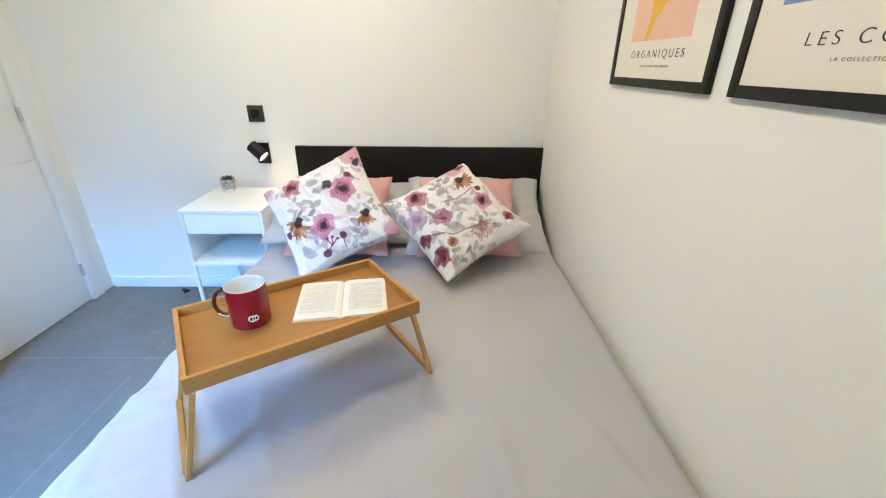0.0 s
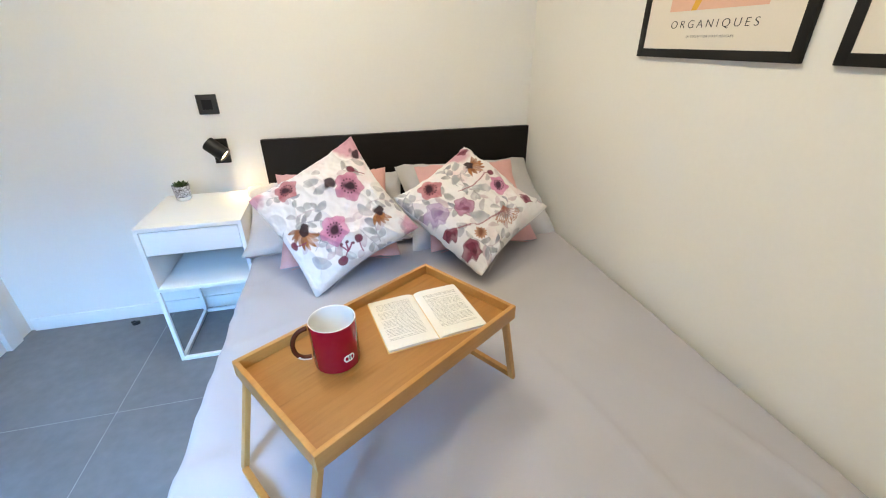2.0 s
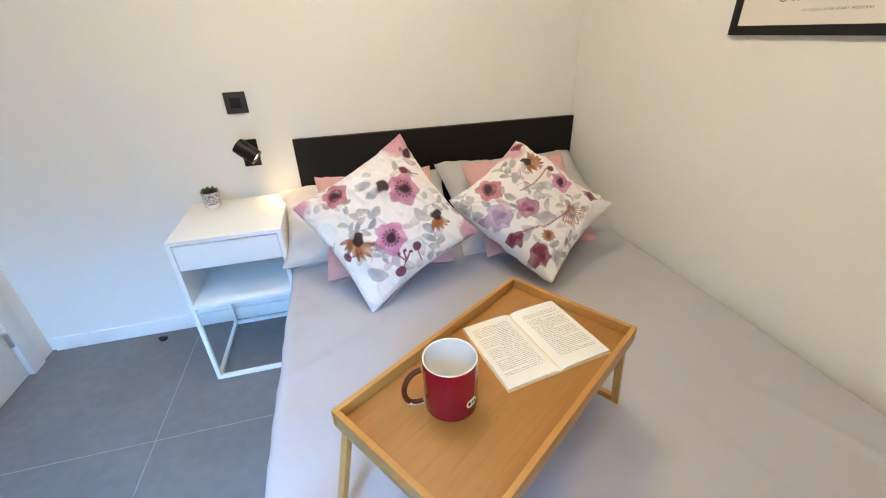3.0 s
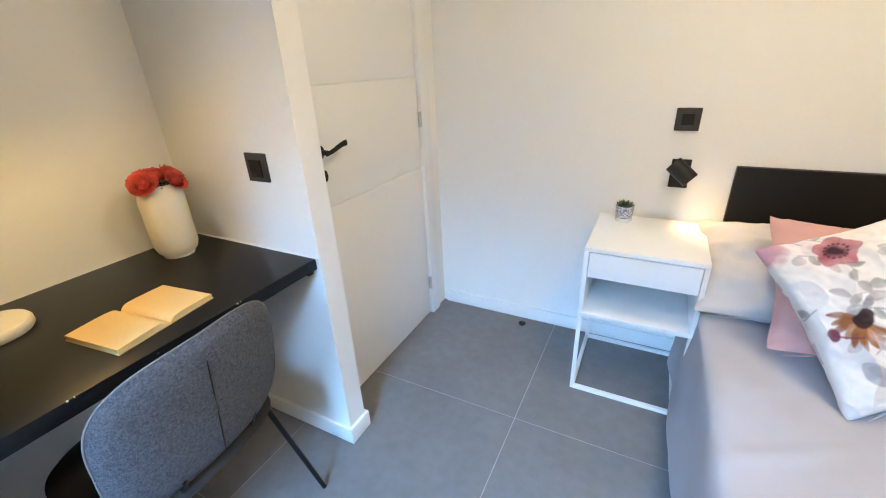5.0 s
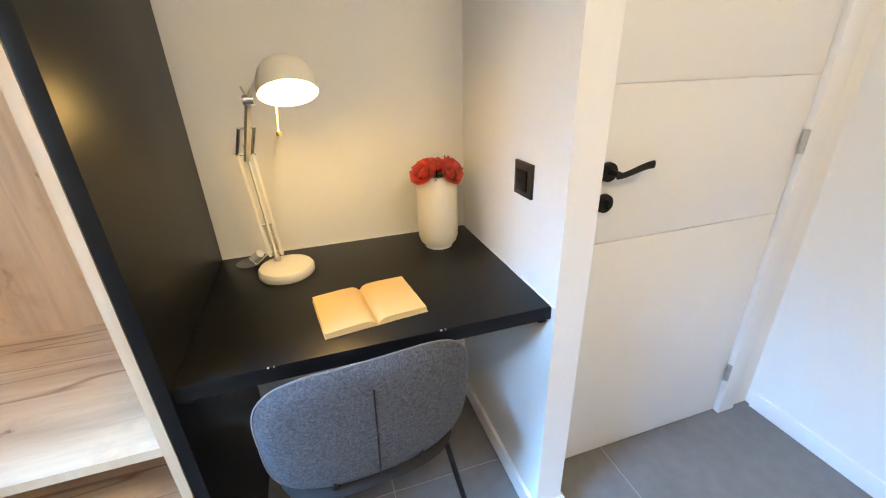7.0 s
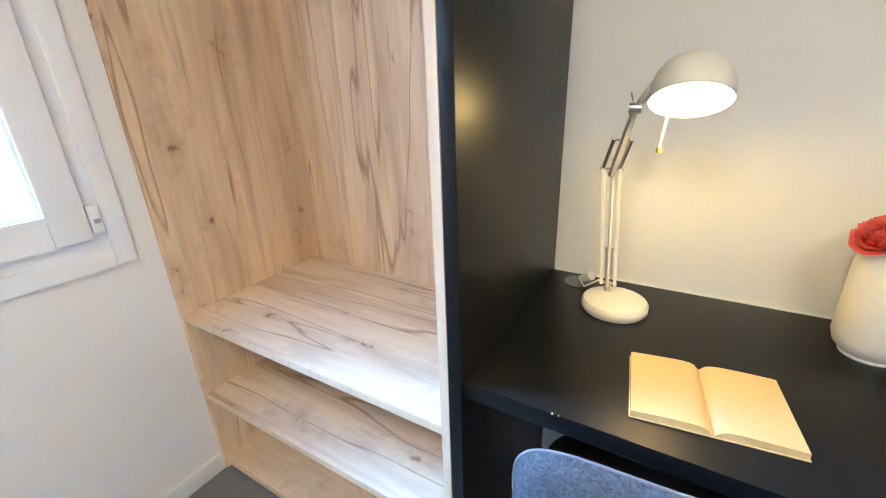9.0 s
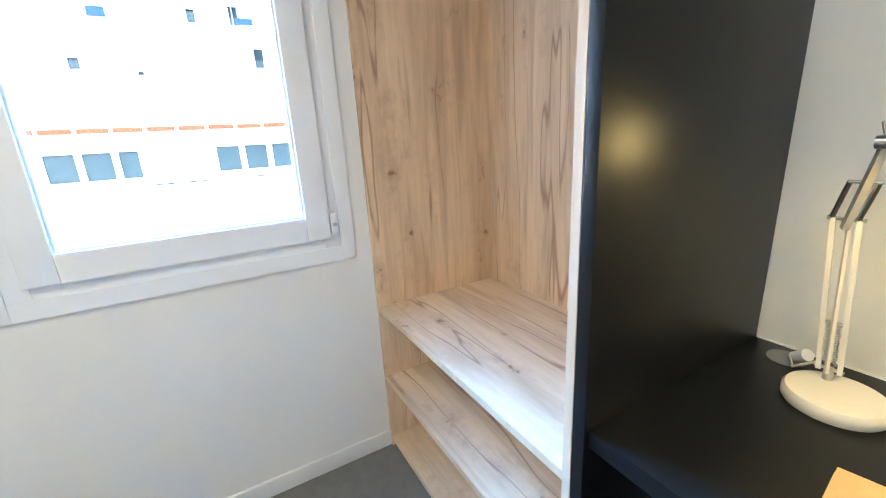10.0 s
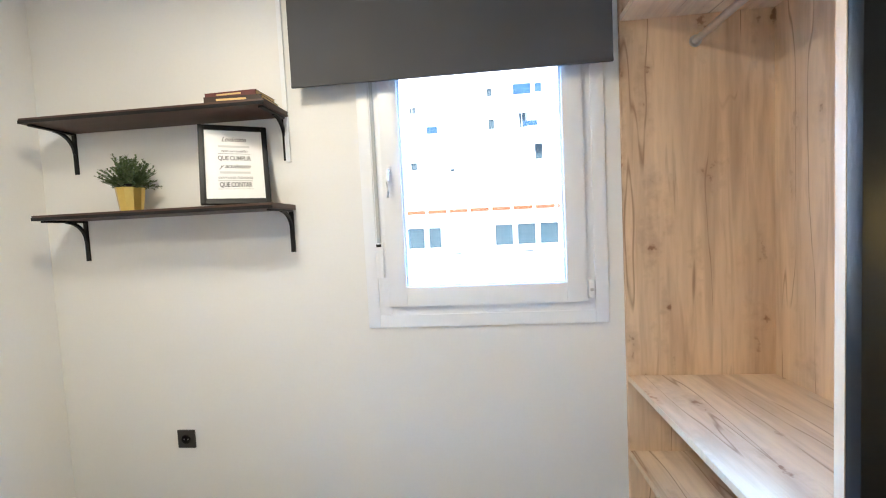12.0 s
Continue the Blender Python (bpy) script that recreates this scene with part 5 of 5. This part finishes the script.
for k in range(150):
    a, el = rp.random() * 6.283, rp.uniform(0.05, 1.45)
    ln = rp.uniform(0.075, 0.140) * (0.80 + 0.2 * math.sin(el))
    d = Vector((math.cos(a) * math.cos(el), math.sin(a) * math.cos(el) * 0.85, math.sin(el)))
    p0 = Vector((rp.uniform(-0.02, 0.02), rp.uniform(-0.02, 0.02), 0.088))
    p1 = p0 + d * ln + Vector((0, 0, 0.012))
    tube(bm, [p0, p0.lerp(p1, 0.5) + Vector((0, 0, 0.010)), p1], 0.0010, 4)
    for j in range(20):
        f = 0.35 + 0.65 * j / 19
        q = p0.lerp(p1, f)
        dd = Vector((rp.uniform(-1, 1), rp.uniform(-1, 1), rp.uniform(-0.3, 1))) + d * 0.6
        leaf_at(bl, q, dd, rp.uniform(0.008, 0.015), 0.7, 0.1)
part("twigs", bm, M_GREEN, gp)
part("foliage", bl, mat("bush_leaf", (0.12, 0.17, 0.075), 0.5, grain=50, vary=0.5, bump=0, spread=40), gp, "small fresh green leaves")


def closed_book(m, w, d, h_, cover, label):
    t = thing("book", m, label, "book", group="books on the shelf")
    part("pages", boxed(-w / 2 + 0.001, w / 2 - 0.004, -d / 2 + 0.003, d / 2 - 0.003, 0.002, h_ - 0.002), M_OLDPAGE, t)
    for z0, z1 in ((0, 0.002), (h_ - 0.002, h_)):
        part("cover", boxed(-w / 2, w / 2, -d / 2, d / 2, z0, z1), cover, t)
    part("spine", boxed(-w / 2, w / 2, d / 2 - 0.003, d / 2, 0.002, h_ - 0.002), cover, t)
    part("spine_title", boxed(-w / 2 + 0.06, w / 2 - 0.05, d / 2, d / 2 + 0.0006, h_ * 0.35, h_ * 0.65), M_OLDPAGE, t, "pale band of lettering")
    return t


closed_book(pose(-0.455, -0.452, 1.824, 0, 0, 3), 0.230, 0.150, 0.026, M_BOOKDARK, "dark brown hardback lying flat on the shelf")
closed_book(pose(-0.448, -0.455, 1.850, 0, 0, -2), 0.215, 0.140, 0.020, M_BOOKRED, "maroon paperback lying on another book")

for lx, ly in CEILING_LIGHTS:
    cl = thing("ceiling_light", pose(lx, ly, TOP), "round flat warm white ceiling light", "lamp", group="ceiling lights")
    part("rim", lathe([(0.0, 0), (0.220, 0), (0.220, -0.028), (0.206, -0.030), (0.206, -0.026), (0, -0.026)], 48), M_WHITE, cl)
    part("diffuser", lathe([(0, -0.0265), (0.204, -0.0265), (0.202, -0.031), (0, -0.034)], 48), M_DIFFUSER, cl)

# ---- outside ----
solid("ground", boxed(-400, 400, -400, 400, -9.2, -9.0), M_ASPHALT, "paved ground of the courtyard far below", "ground")
fy = -15.0
bld = thing("apartment_building", pose(-4, fy, -9), "sunlit pale apartment building across the courtyard", "building")
wpart("wall", boxed(-22, 16, fy - 8, fy, -9, 16), M_FACADE, bld)
wpart("low_wing", boxed(-22, 16, fy, fy + 1.6, -9, 0.35), M_FACADE, bld, "white low wing with flat roof")
for k in range(22):
    x = -13.5 + k * 0.842
    wpart("ochre_panel", boxed(x, x + 0.74, fy, fy + 0.05, 2.06, 2.20), M_ORANGE, bld, "ochre band panel")


def facade_window(x0, x1, z0, z1):
    wd = wpart("window", boxed(x0, x1, fy - 0.05, fy + 0.012, z0, z1), M_FWIN, bld)
    for a in ((x0 - 0.05, x0, z0 - 0.05, z1 + 0.05), (x1, x1 + 0.05, z0 - 0.05, z1 + 0.05), (x0, x1, z0 - 0.05, z0), (x0, x1, z1, z1 + 0.05)):
        wpart("window_frame", boxed(a[0], a[1], fy, fy + 0.06, a[2], a[3]), M_PVC, wd)


# the long window row at eye level, in groups of three
for g0 in (-12.3, -8.3, -4.35, 0.02):
    for k in range(3):
        facade_window(g0 + k * 0.87 + (0.2 if g0 > 0 and k == 0 else 0), g0 + k * 0.87 + 0.70, 0.69, 1.50)
# low openings under it
for x0, x1 in ((-3.4, -2.7), (-1.7, -0.75), (-0.55, 0.05), (-8.0, -7.0)):
    facade_window(x0, x1, 0.40, 0.46)
# small openings higher up
for x0, x1, z0, z1 in ((-2.05, -1.82, 5.2, 5.58), (-3.84, -3.56, 3.95, 4.54), (-2.0, -1.8, 6.45, 6.75), (0.95, 1.25, 6.0, 6.25), (-0.42, -0.26, 3.66, 3.78),
                       (1.05, 1.3, 3.8, 4.1), (-6.6, -6.3, 4.2, 4.7), (-7.6, -7.1, 5.2, 5.6), (-5.2, -4.9, 6.4, 6.8), (-3.3, -3.0, 5.2, 5.75), (-5.4, -5.1, 4.5, 4.9), (-9.0, -8.6, 4.6, 5.1)):
    facade_window(x0, x1, z0, z1)
for x, z, w, h_ in ((-3.40, 6.26, 0.66, 0.38), (-3.78, 6.30, 0.24, 0.32), (0.12, 5.06, 0.40, 0.25), (-6.9, 6.1, 0.6, 0.4), (-3.60, 5.10, 0.5, 0.18)):
    wpart("laundry", boxed(x, x + w, fy + 0.66, fy + 0.69, z, z + h_), M_LAUNDRY, bld, "blue laundry hung out")
for x, z in ((-3.2, 5.02), (0.6, 5.4)):
    bal = wpart("balcony", boxed(x - 0.65, x + 0.65, fy, fy + 0.6, z - 0.12, z), M_FACADE, bld)
    for k in range(9):
        wpart("baluster", boxed(x - 0.63 + k * 0.155, x - 0.61 + k * 0.155, fy + 0.56, fy + 0.58, z, z + 0.8), M_STEEL, bal)
    wpart("handrail", boxed(x - 0.65, x + 0.65, fy + 0.55, fy + 0.59, z + 0.80, z + 0.84), M_STEEL, bal)

bld.location.z -= 0.22

# ---- floor tiles ----
PITCH, JX, JY = 0.770, -1.432, 1.668
for i in range(-2, 4):
    for j in range(-3, 2):
        x0, y0 = max(JX + i * PITCH + 0.0015, BACK), max(JY + j * PITCH + 0.0015, SOUTH)
        x1, y1 = min(JX + (i + 1) * PITCH - 0.0015, EAST), min(JY + (j + 1) * PITCH - 0.0015, NORTH)
        if x1 - x0 > 0.02 and y1 - y0 > 0.02:
            part("tile", boxed(x0, x1, y0, y1, -0.012, 0.0, bevel=0.0008), M_TILE, floor, smooth=0)
